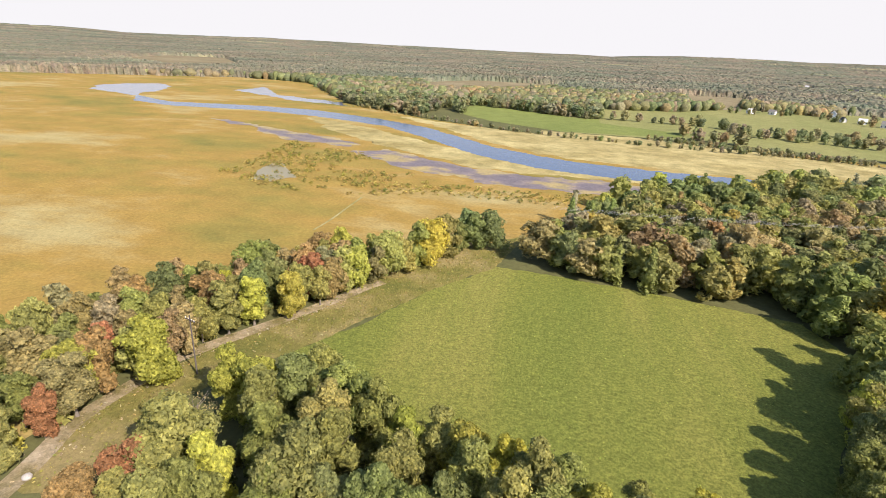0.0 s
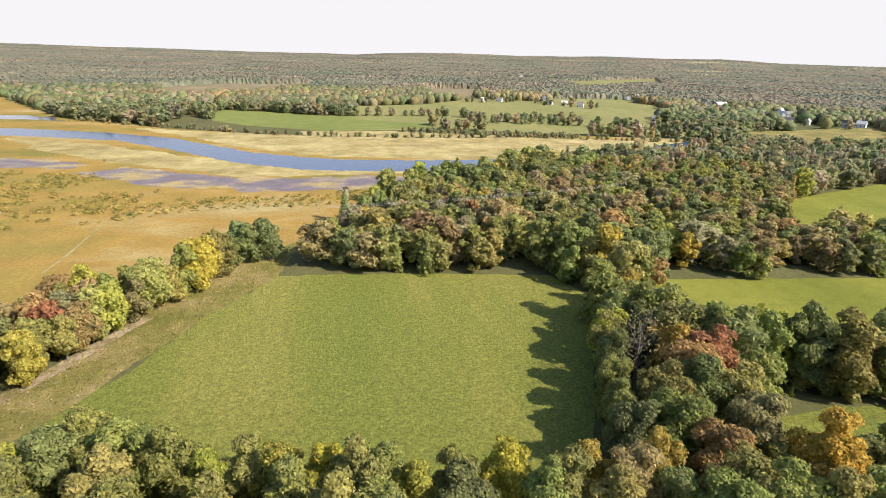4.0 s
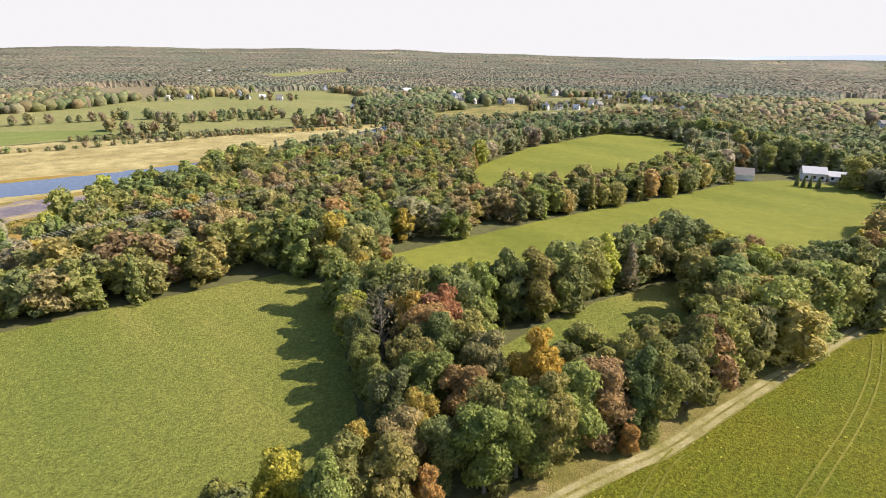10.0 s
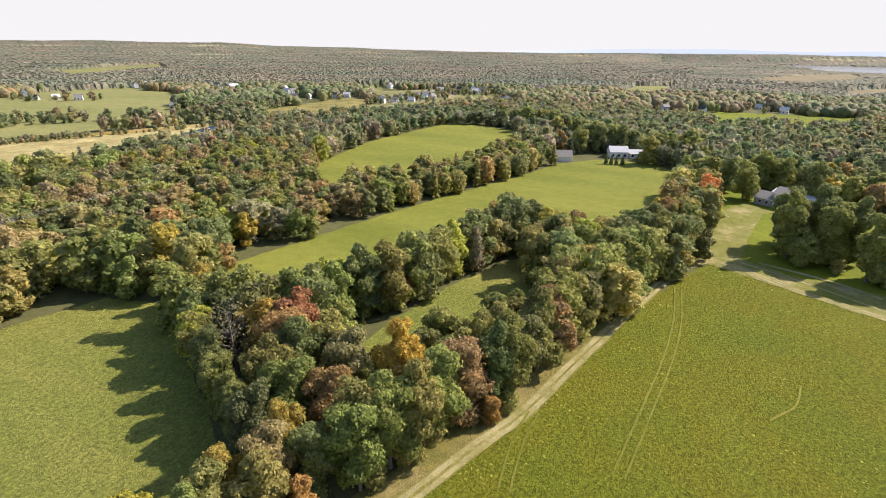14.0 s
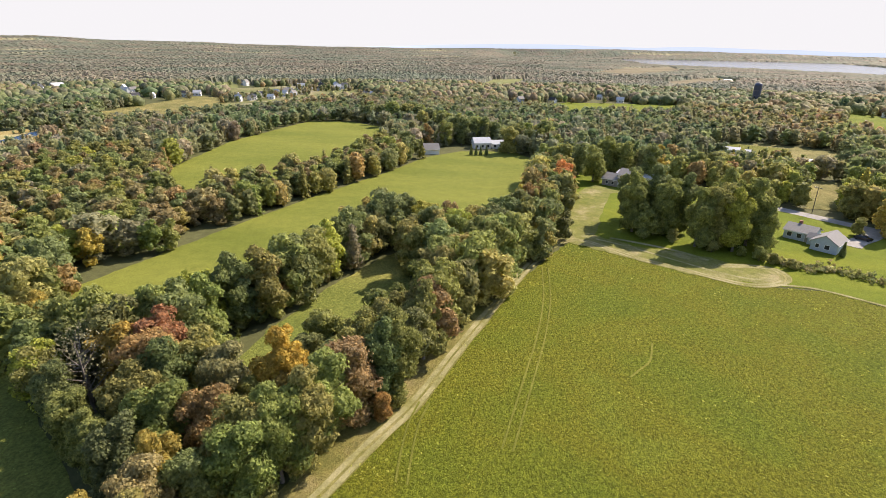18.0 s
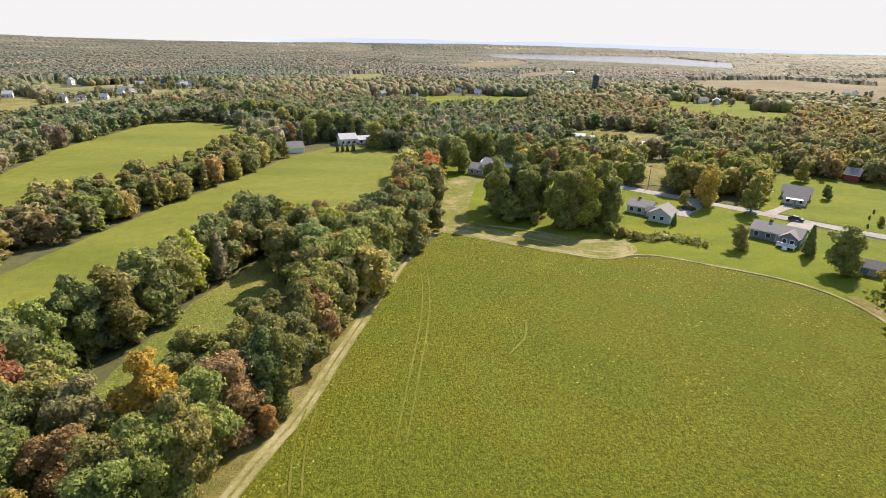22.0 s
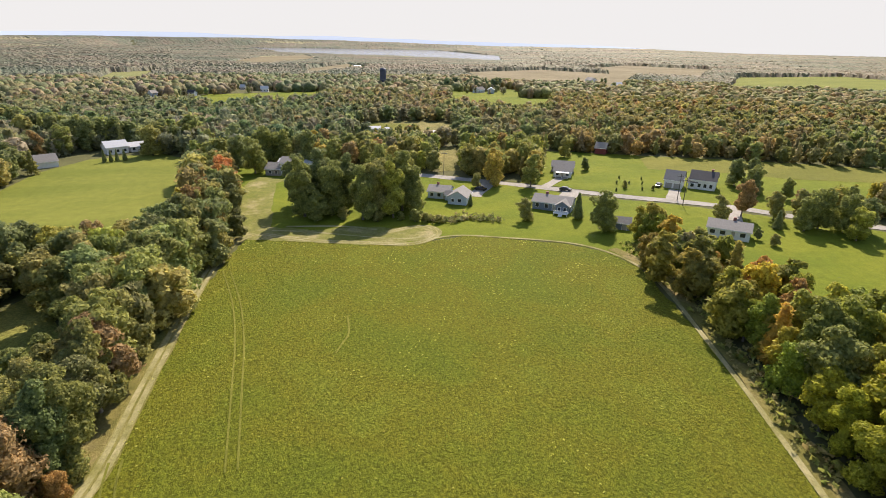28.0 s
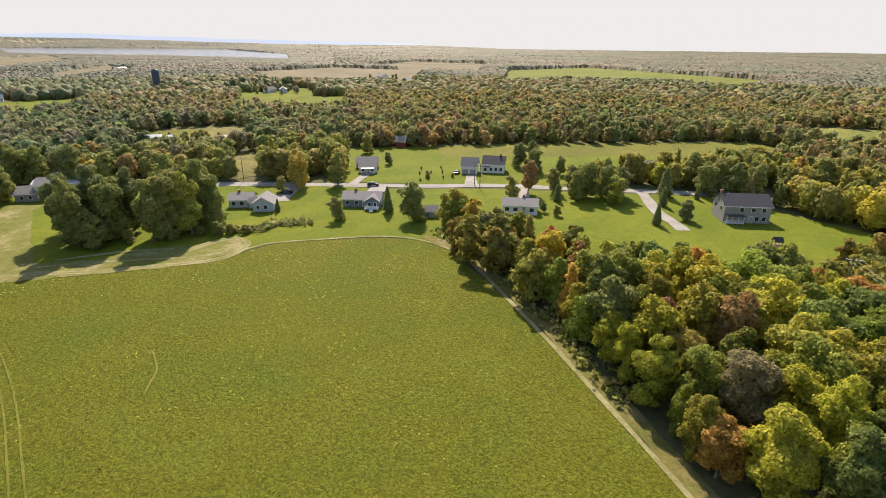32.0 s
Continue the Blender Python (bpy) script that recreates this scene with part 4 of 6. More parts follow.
row_of_trees([(107, -101.8), (91, -97.3), (77, -93.4), (60.2, -85.2), (46.6, -78), (35.8, -71.6), (27, -67.2), (10, -57.6)], 4.2, MIX_AUTUMN, (8.5, 11.5), "along the meadow track", "meadow wood trees")
row_of_trees([(-36.5, 52.5), (-33, 54.5), (-26, 56.5), (-17, 51), (-9, 49), (-3, 45.3), (2, 46.8), (9, 43.8), (16, 41.8), (22, 38.5), (28, 38), (35, 40.5)], 4.0, MIX_SOUTH, (10.5, 12.5), "in the hedgerow below the hayfield", "hedgerow trees")
row_of_trees([(23, 39), (29, 36), (35, 37), (41, 35), (44, 33)], 4.5, MIX_HEDGE, (10, 13), "at the corner of the hedgerow", "hedgerow trees")
grove(HEDGE_SOUTH, 4.5, MIX_SOUTH, (11, 14.5), "in the hedgerow below the hayfield", "hedgerow trees")
LANE_BELT = [(44, 41), (52, 40.5), (60, 38.5), (68, 36.5), (79, 33), (96, 28), (112, 21), (112, 17), (92, 20.5), (76, 23), (62, 26.5), (48, 31)]
NORTH_BELT = [(62, 66), (75, 61.5), (97, 57), (118, 53), (138, 49), (138, 44), (118, 47.5), (97, 51), (75, 55.5), (62, 59)]
grove(NORTH_BELT, 4.6, MIX_HEDGE, (11.5, 15), "between the two fields", "hedgerow trees")
grove(LANE_BELT, 4.6, MIX_HEDGE, (12, 15), "between track and narrow field", "hedgerow trees", skirt=FIELD_LANE)
grove(BELT_WEST, 5.2, MIX_HEDGE, (12, 15.5), "in the belt beside the hayfield", "hedgerow trees", skirt=FIELD_WEST)
grove(BELT_END, 6.5, MIX_HEDGE, (11, 15), "in the belt between the fields", "hedgerow trees")
grove([(150, 6), (168, 1), (230, 6), (250, 11), (190, 13), (152, 16)], 6.0, MIX_HEDGE, (9, 13), "at the end of the hedgerow", "hedgerow trees")
grove(TREES_WEST, 4.0, MIX_WEST, (8, 11.5), "in the row beside the marsh", "marsh edge trees", apart=2.9)
WOODS_FAR = [(x, y) for x, y in WOODS_SE if x >= 40]
WOODS_NEAR = [(46, -80), (35.2, -73.5), (26.5, -69), (8, -58.5), (-10, -56), (-25, -80), (-22, -116), (0, -120), (10, -121), (17, -123), (23, -121), (27, -112), (34, -116), (40, -115)]
grove(WOODS_FAR, 4.6, MIX_AUTUMN, (11.5, 15), "in the wood beside the meadow", "meadow wood trees", back=(105, 135))
grove(WOODS_NEAR, 5.2, MIX_AUTUMN, (11.5, 15.5), "in the wood beside the meadow", "meadow wood trees", back=(104, 132))

# trees about the houses: x, y, height, tint, kind, spread
YARD_TREES = [(158, -18.5, 18, GREEN, 1, 1.0), (164, -25, 19, DARK, 3, 1.0), (157.5, -27, 17.5, GREEN, 0, 0.95), (168.5, -18, 17, DARK, 3, 1.0), (153, -21.5, 10, GREEN, 1, 1.3), (161, -32, 18, DARK, 1, 0.9),
              (149.3, -34.4, 16.5, GREEN, 3, 0.9), (151, -39, 19, OLIVE, 0, 0.9), (148.2, -43.5, 17, LIME, 1, 0.95), (154.5, -48.4, 19, GREEN, 3, 1.0), (158, -43, 20, GREEN, 1, 0.95), (160.5, -51, 18, OLIVE, 0, 0.8), (151, -51.5, 12, GREEN, 2, 0.9),
              (146, -38, 3.5, OLIVE, 2, 1.4), (145, -45, 3, GREEN, 3, 1.5), (152, -29, 4, OLIVE, 0, 1.4), (142.5, -48.6, 4.2, GREEN, 2, 1.3), (141, -51.5, 3.2, OLIVE, 3, 1.5), (139, -55, 2.6, OLIVE, 2, 1.7)]
YARD_TREES += [(243, -21, 14, GREEN, 0, 1.1), (173, -83, 6, OLIVE, 3, 1.2), (174, -91, 13.5, GOLD, 0, 0.95), (180, -93, 13.5, GOLD, 1, 0.9), (193.5, -89.2, 12.5, OLIVE, 2, 1.0), (167, -102.7, 13, GREEN, 1, 1.0),
               (132.7, -80.6, 7, OLIVE, 2, 1.15), (128.6, -96.6, 8.5, DARK, 6, 1.05), (117.8, -98, 11.5, GREEN, 2, 1.15), (152.3, -71.2, 4.2, DARK, 7, 0.9), (154.4, -136.2, 3.2, OLIVE, 3, 1.1), (211.6, -147.8, 10, OLIVE, 0, 1.0), (185, -140, 5.6, DARK, 2, 1.0), (156.6, -137.8, 2.6, OLIVE, 3, 1.2)]
YARD_TREES += [(149, -144.7, 2, OLIVE, 3, 1.2), (144, -180, 11, DARK, 2, 1.0), (139, -183, 12, DARK, 3, 1.0), (134, -178, 10.5, GREEN, 0, 1.0), (113.4, -147.9, 12, RUSSET, 5, 0.95), (110.7, -135.4, 9, OLIVE, 1, 1.1), (131.8, -175.3, 9, DARK, 7, 1.2), (108, -155.5, 9, OLIVE, 2, 1.0), (97, -154, 11, GREEN, 3, 1.0), (92, -164, 12, GREEN, 2, 1.0), (86, -160, 10, LIME, 0, 1.0), (79.4, -182.1, 10.5, DARK, 7, 1.1), (96, -134, 3.2, DARK, 5, 1.3)]
YARD_TREES += [(91, -134, 3.5, OLIVE, 3, 1.4), (123, -180.7, 8, GREEN, 3, 1.0), (97, -160, 13, GREEN, 0, 1.0), (98, -174, 12, GREEN, 1, 1.0), (90, -169, 11, DARK, 2, 1.0), (101, -148, 6, DARK, 6, 1.2), (103, -160, 11, OLIVE, 4, 1.1), (112, -172, 8, RUSSET, 4, 1.1)]
YARD_TREES += [(66, -149.5, 7, DARK, 6, 1.0), (74, -170, 6.7, DARK, 7, 1.0), (62, -160.4, 6.5, DARK, 2, 1.1), (70, -187, 5, DARK, 6, 1.0), (71, -196, 12, GREEN, 0, 1.1), (70, -203, 13, OLIVE, 3, 1.1), (80, -206.5, 13, GREEN, 2, 1.0), (62.5, -199, 13, DARK, 1, 1.1), (57, -201, 13, GREEN, 2, 1.1), (94, -192, 8.5, OLIVE, 1, 0.8)]
YARD_TREES += [(221, -8, 15, GREEN, 2, 1.0), (232, -2, 14, DARK, 3, 1.0), (228, -30, 16, DARK, 0, 1.0), (238, -33, 14, GOLD, 1, 1.0), (246, -14, 15, GREEN, 2, 1.0), (273, 33.5, 14, OLIVE, 0, 1.25), (281, 18.7, 13, GREEN, 1, 1.1), (272.8, 10.4, 11, GREEN, 2, 1.1), (283, 74.4, 8, DARK, 6, 1.2), (290, 62, 7, DARK, 3, 1.2), (262.5, 51, 5.5, DARK, 6, 0.9), (263, 48.6, 5, DARK, 7, 0.8), (263.6, 46.4, 5.2, DARK, 6, 0.8), (264.4, 43.6, 5, DARK, 7, 0.9)]
YARD_TREES += [(289, 30, 14, DARK, 2, 1.0), (280, 24, 13, DARK, 0, 1.0), (294, 62, 15, DARK, 3, 1.1), (300, 50, 15, DARK, 2, 1.1), (285, 70, 14, GREEN, 0, 1.0), (277, 78, 13, RUSSET, 1, 1.0), (266, 86, 10, DARK, 2, 1.1), (305, 68, 15, DARK, 0, 1.0)]
YARD_TREES += [(152.5, -130.6, 1.4, DARK, 2, 0.9), (161.2, -137.8, 1.4, DARK, 2, 0.9), (167.9, -144.4, 1.4, DARK, 2, 0.9), (163.6, -151.9, 1.4, DARK, 2, 0.9), (157.2, -146.7, 1.4, DARK, 2, 0.9), (149.9, -140.4, 1.4, DARK, 2, 0.9), (159.6, -142.5, 1.4, DARK, 2, 0.9)]
for x, y, h, c, k, w in YARD_TREES:
    sort = "conifer" if k in (6, 7) else "shrub" if h < 4 else "shade tree"
    tree(x, y, h, tuple(1.18 * v for v in c), k, f"{tint_word(c)} {sort} on the lawn by houses", "yard trees", w, sort.replace(" ", "_"))


# ---- woodland beyond, as whole stands ----
def stand(name, px, py, heights, tints, templates, label, widen=1.0, mat=M_WOODS):
    """Many trees in one mesh; each template is points and quads for a ten-metre tree."""
    if not len(px):
        return
    vs, fs, cs, n = [], [], [], 0
    turn = rng.uniform(0, 6.28, len(px))
    pick = rng.integers(0, len(templates), len(px))
    for x, y, h, a, k, c in zip(px, py, heights, turn, pick, tints):
        v, f = templates[k]
        s, ca, sa = h / 10.0, math.cos(a), math.sin(a)
        w = s * widen
        vs.append(np.stack([x + (v[:, 0] * ca - v[:, 1] * sa) * w, y + (v[:, 0] * sa + v[:, 1] * ca) * w, ground_height(x, y) + v[:, 2] * s], 1))
        fs.append(f + n)
        cs.append(np.tile((*c, 1.0), (len(v), 1)))
        n += len(v)
    v, f, c = np.concatenate(vs), np.concatenate(fs), np.concatenate(cs)
    me = bpy.data.meshes.new(name)
    me.vertices.add(len(v))
    me.vertices.foreach_set("co", v.ravel())
    me.loops.add(f.size)
    me.loops.foreach_set("vertex_index", f.ravel())
    me.polygons.add(len(f))
    me.polygons.foreach_set("loop_start", np.arange(0, f.size, f.shape[1]))
    me.polygons.foreach_set("loop_total", np.full(len(f), f.shape[1]))
    me.update(calc_edges=True)
    me.attributes.new("tint", "FLOAT_COLOR", "POINT").data.foreach_set("color", c.ravel())
    me.materials.append(mat)
    tagged(new(name, me), label, "woodland", kind="stuff")


def domed(seed, radius, high, rough, sides=6):
    """A far tree: a lumpy rounded canopy of six sides, closed on top."""
    r = np.random.default_rng(seed)
    v = []
    for u, w in ((0.0, 0.75), (0.55, 1.0), (0.97, 0.5)):
        for i in range(sides):
            a = 2 * math.pi * (i + 0.5 * (u == 0.55)) / sides
            k = radius * w * (1 + r.uniform(-rough, rough))
            v.append((math.cos(a) * k, math.sin(a) * k, high * u * (1 + r.uniform(-rough, rough) * 0.4)))
    t = 2 * sides
    f = [(k * sides + i, k * sides + (i + 1) % sides, k * sides + sides + (i + 1) % sides, k * sides + sides + i) for k in range(2) for i in range(sides)]
    f += [(t, t + 1, t + 2, t + 3), (t, t + 3, t + 4, t + 5)]
    return np.array(v), np.array(f)


MIDS = [leafy(50 + i, (3.1, 2.7, 3.5, 2.4)[i], 0.1, 10, 1050, 0.4, 40, 0.1, core=(12, 8)) for i in range(4)]
NEXT = [leafy(55 + i, (3.2, 2.6, 3.6, 2.4)[i], 0.0, 10, 330, 0.62, 18, 0.08, core=(9, 6)) for i in range(4)]
LOWS = [leafy(60 + i, (3.1, 2.7, 2.3, 3.6)[i], 0.0, 10, 110, 0.9, 11, 0.06, core=(7, 5)) for i in range(4)]
MIDS += [leafy(54, 1.9, 0.2, 10, 600, 0.3, 24, 0.1, "spire", core=(9, 8))]
NEXT += [leafy(59, 1.9, 0.1, 10, 220, 0.45, 18, 0.06, "spire", core=(7, 7))]
LOWS += [leafy(64 + i, 2.0 + 0.4 * i, 0.0, 10, 70, 0.65, 14, 0.05, "spire", core=(6, 6)) for i in range(2)]
THIN = [leafy(65 + i, (3.3, 2.8, 2.5, 3.8)[i], 0.0, 10, 58, 1.15, 9, 0.05, core=(6, 4)) for i in range(4)]
SLIM = [leafy(68, 2.2, 0.0, 10, 34, 0.9, 10, 0.05, "spire", core=(5, 5))]
FARS = [domed(70 + i, (2.4, 3.0, 3.5, 2.7, 2.1)[i], 10.0, 0.35) for i in range(5)]

WOODS_NORTH = [(0, 123), (8, 122), (27, 119), (43, 116), (58, 113), (66, 110), (80, 108), (90, 106), (109, 103), (137, 98.5), (168, 92.5), (214, 81.5), (249, 76), (283, 102), (207, 99),
               (178, 109), (136, 118), (160, 143), (184, 171), (200, 200), (216, 215), (150, 215), (105, 205), (79, 200), (49, 178), (25, 158), (8, 146), (1, 133)]
px, py = scattered(WOODS_NORTH, 5.8)
keep = ~inside(px, py, FIELD_EAST)
px, py = px[keep], py[keep]
stand("woodland", px, py, np.where(np.hypot(px, py) > 150, rng.uniform(7.5, 11, len(px)), rng.uniform(9.5, 13.5, len(px))), drawn(MIX_BLOCK, len(px)), MIDS[:4], "mixed autumn woodland beyond the hayfield", 1.36, M_EDGE)

EDGES = [leafy(20 + i, (3.3, 2.8, 3.7, 3.1, 2.6)[i], 0.2, 10, 2300, 0.27, 54, core=(14, 10)) for i in range(5)]
ox, oy, oh, oc = (np.array(v) for v in zip(*OUTER))
stand("hedgerow_wood", ox, oy, oh, oc, EDGES, "mixed autumn trees further along the hedgerows", 1.05, M_EDGE)

# village houses and far farms
VILLAGE = [(209, 641), (232, 645), (292, 647), (285, 609), (298, 600), (306, 575), (601, 1500), (672, 1419), (476, 722), (450, 705), (304, 429), (484, 583), (504, 583), (503, 612), (506, 493), (445, 422), (458, 413),
           (668, 450), (490, 338), (507, 326), (549, 330), (560, 322), (620, 338), (670, 337), (680, 319), (558, 228), (564, 223), (748, 250), (460, 318), (483, 315), (565, 324), (616, 311), (642, 299)]
VILLAGE += [(654, 437.8), (481.3, 329), (474.8, 313.4), (527.6, 307.3), (537.5, 302.7), (619.1, 323.3), (633, 316.5), (632.9, 294.9), (654.3, 295.4), (570.4, 230.7), (554.4, 230.8), (496.7, 480.4), (505.1, 480.9), (496.8, 392), (481.1, 393.3), (492.8, 303.1), (512, 324.7)]
FARMS = [(1090, -252), (547, -261), (537, -271), (654, -488), (566, -463), (570, 28), (600, -40), (560, 60), (630, -20)]
CLEARED = [(-20, 118), (-12, 150), (10, 168), (1, 132), (-4, 122), (-8, 118)]
CLEARED_YARD = [(100, -70), (128, -50), (152, -60), (150, -112), (112, -104), (103, -93)]
BRUSHLAND = [(262, -66), (318, -68), (322, -80), (318, -107), (285, -125), (256, -112), (258, -97)]
FARMYARD = [(245, 80), (262, 85), (292, 62), (296, 38), (285, 25), (262, 30), (250, 55)]
CLEARED_LOOP = [(118, -25), (146, 2), (172, -2), (172, -60), (130, -62)]
OPEN = [LAWN_SOUTH, VILLAGE_OPEN, DIKE_STRIP, CLEARED_LOOP, BARE_PATCH, FARMYARD, FARM_LAWN, BRUSHLAND, CLEARING, GAP_LAWN, CLEARED, CLEARED_YARD, MARSH, FIELD_WEST, STRIP, FIELD_MID, FIELD_LANE, FIELD_EAST, YARD, MEADOW, LAWN_FAR, LAWN_SE, DIKE_FIELD, PASTURE, PASTURE_NORTH, STUBBLE, STUBBLE_FAR, BROWN_FIELD, TOWN_GREEN,
        LOT, KNOLL_FIELD, FAR_GREEN, TAN_FLAT, HAY_FIELD, HAY_FAR, BRIGHT_FIELD, SCRUB_LOT, LAKE, WOODS_NORTH, BELT_WEST, BELT_END, HEDGE_SOUTH, FARM_GREEN, WEST_CLEAR, SAND_FAR, LAWN_BARN, SCRUB_BACK, FIELD_TIP, TREES_WEST, WOODS_SE, REEDS_NORTH, REEDS_EAST, RIVER]


def wild(r0, r1, step, az0=-56, az1=177):
    a0, a1 = radians(az0), radians(az1)
    xs, ys = [], []
    r = r0
    while r < r1:
        a = np.arange(a0, a1, step / r)
        xs.append(np.sin(a) * r)
        ys.append(np.cos(a) * r)
        r += step
    px, py = np.concatenate(xs), np.concatenate(ys)
    px, py = px + rng.uniform(-0.4, 0.4, px.size) * step, py + rng.uniform(-0.4, 0.4, px.size) * step
    k = np.ones(px.shape, bool)
    for o in OPEN:
        k &= ~inside(px, py, o) | ((np.hypot(px, py) > 4170) if o is LAKE else False)
    k &= edge_distance(px, py, ROAD, False) > 7
    for x, y in VILLAGE + FARMS:
        near = 1 - min(55, 0.10 * math.hypot(x, y)) / math.hypot(x, y)
        k &= edge_distance(px, py, [(x, y), (x * near, y * near)], False) > 13
    return px[k], py[k]


def leaning(tints, px, py, turned=1.0):
    """Stretches of woodland lean greener or browner together."""
    lean = np.array([noise.noise((x * 0.006, y * 0.006, 1.5)) + 0.6 * noise.noise((x * 0.02, y * 0.02, 4.0)) for x, y in zip(px, py)])[:, None]
    warm = np.interp(np.degrees(np.arctan2(px, py)), [95, 135], [0, turned])[:, None]   # the southern woods have turned further
    return tints * (1 + np.clip(lean, -0.6, 0.6) * np.array([0.30, 0.10, 0.12])) * (1 + warm * np.array([0.04, -0.04, -0.34]))


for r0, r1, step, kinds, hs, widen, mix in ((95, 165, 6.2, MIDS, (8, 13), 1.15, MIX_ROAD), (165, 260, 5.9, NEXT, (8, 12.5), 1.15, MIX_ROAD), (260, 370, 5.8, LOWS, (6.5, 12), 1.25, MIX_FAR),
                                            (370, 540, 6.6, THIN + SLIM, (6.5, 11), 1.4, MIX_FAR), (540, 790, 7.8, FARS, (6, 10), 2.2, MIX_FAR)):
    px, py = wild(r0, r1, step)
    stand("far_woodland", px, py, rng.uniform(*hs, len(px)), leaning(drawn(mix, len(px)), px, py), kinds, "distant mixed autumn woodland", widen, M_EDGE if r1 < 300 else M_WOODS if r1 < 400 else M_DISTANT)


def canopy(r0, r1, grow, turn, az0=-56, az1=177):
    """The farthest woods: one closed roof of crowns, tree by tree high and low, open where fields and water lie."""
    rows = int(math.log(r1 / r0) / grow)
    az = np.radians(np.arange(az0, az1, turn))
    n = len(az)
    rad = (r0 * np.exp(grow * np.arange(rows)))[:, None] * (1 + rng.uniform(-0.45, 0.45, (rows, n)) * grow)
    a = az[None] + rng.uniform(-0.4, 0.4, (rows, n)) * radians(turn)
    px, py = (np.sin(a) * rad).ravel(), (np.cos(a) * rad).ravel()
    free = np.zeros(px.shape, bool)
    for o in OPEN:
        free |= inside(px, py, o) & ((np.hypot(px, py) < 4170) if o is LAKE else True)
    for x, y in VILLAGE + FARMS:
        if math.hypot(x, y) > r0 - 60:
            free |= edge_distance(px, py, [(x, y), (x * 0.96, y * 0.96)], False) < 14
    ground = np.array([ground_height(x, y) for x, y in zip(px, py)])
    stage = np.array([noise.noise((x * 0.004, y * 0.004, 6.0)) for x, y in zip(px, py)])
    tall = rng.uniform(4.2, 8.4, px.size) * (1 + 0.4 * np.clip(stage, -0.6, 0.6))
    # long farmed openings and stands of different age lie across the slopes
    turn_of, out = np.arctan2(px, py), np.hypot(px, py)
    band = np.array([noise.noise((math.log(r) * 26, t * 5, 3.0)) + 0.5 * noise.noise((math.log(r) * 60, t * 14, 8.0)) for r, t in zip(out, turn_of)])
    farmed = (band > 0.52) & (out > 1300)
    tall *= np.where((turn_of > 1.5) & (turn_of < 2.13) & (out > 1250) & (out < 2700), 0.55, 1.0)   # low growth before the lake
    z = ground + np.where(free, -0.4, np.where(farmed, 0.8, tall))
    # the pale grey of these crowns is distance haze put into the tint
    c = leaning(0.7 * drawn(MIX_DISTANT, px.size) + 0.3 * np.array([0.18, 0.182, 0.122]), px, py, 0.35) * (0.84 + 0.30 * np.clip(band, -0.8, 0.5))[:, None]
    c[farmed] = np.array([0.34, 0.31, 0.19]) * rng.uniform(0.85, 1.1, (int(farmed.sum()), 1))
    i, j = np.meshgrid(np.arange(rows - 1), np.arange(n - 1), indexing="ij")
    q = (i * n + j).ravel()
    f = np.stack([q, q + 1, q + n + 1, q + n], 1)
    f = f[~free[f].all(1)]
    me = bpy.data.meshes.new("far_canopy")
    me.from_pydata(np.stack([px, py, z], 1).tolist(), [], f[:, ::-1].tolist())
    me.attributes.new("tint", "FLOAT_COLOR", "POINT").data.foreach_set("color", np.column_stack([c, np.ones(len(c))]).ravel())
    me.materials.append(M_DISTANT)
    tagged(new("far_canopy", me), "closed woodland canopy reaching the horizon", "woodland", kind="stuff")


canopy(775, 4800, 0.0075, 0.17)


# ---- houses ----
def part(name, bm, mat, parent, label=""):
    me = bpy.data.meshes.new(name)
    bm.to_mesh(me)
    bm.free()
    me.materials.append(mat)
    o = new(name, me)
    o.parent = parent
    return tagged(o, label)


def block(x0, y0, z0, x1, y1, z1, bevel=0.0):
    bm = bmesh.new()
    bmesh.ops.create_cube(bm, size=1)
    for v in bm.verts:
        v.co = ((x0 + x1) / 2 + v.co.x * (x1 - x0), (y0 + y1) / 2 + v.co.y * (y1 - y0), (z0 + z1) / 2 + v.co.z * (z1 - z0))
    if bevel:
        bmesh.ops.bevel(bm, geom=bm.edges[:], offset=bevel, segments=1, affect="EDGES")
    return bm


def gable_walls(w, d, h, rise):
    bm = bmesh.new()
    s = [bm.verts.new(p) for p in ((-w / 2, -d / 2, -0.2), (w / 2, -d / 2, -0.2), (w / 2, d / 2, -0.2), (-w / 2, d / 2, -0.2), (-w / 2, -d / 2, h), (w / 2, -d / 2, h), (w / 2, d / 2, h), (-w / 2, d / 2, h), (-w / 2, 0, h + rise), (w / 2, 0, h + rise))]
    for f in ((0, 1, 5, 4), (2, 3, 7, 6), (1, 2, 6, 9, 5), (3, 0, 4, 8, 7), (4, 5, 9, 8), (6, 7, 8, 9), (3, 2, 1, 0)):
        bm.faces.new([s[i] for i in f])
    return bm


def gable_roof(w, d, h, rise, eave=0.4, thick=0.16):
    bm = bmesh.new()
    k = rise / (d / 2)
    for side in (-1, 1):
        y1, z1 = side * (d / 2 + eave), h - eave * k
        pts = [(-w / 2 - eave, y1, z1), (w / 2 + eave, y1, z1), (w / 2 + eave, 0, h + rise), (-w / 2 - eave, 0, h + rise)]
        lo = [bm.verts.new((x, y, z + 0.02)) for x, y, z in pts]
        hi = [bm.verts.new((x, y, z + 0.02 + thick)) for x, y, z in pts]
        bm.faces.new(hi)
        bm.faces.new(lo[::-1])
        for i in range(4):
            j = (i + 1) % 4
            bm.faces.new((lo[i], lo[j], hi[j], hi[i]))
    bmesh.ops.recalc_face_normals(bm, faces=bm.faces[:])
    return bm


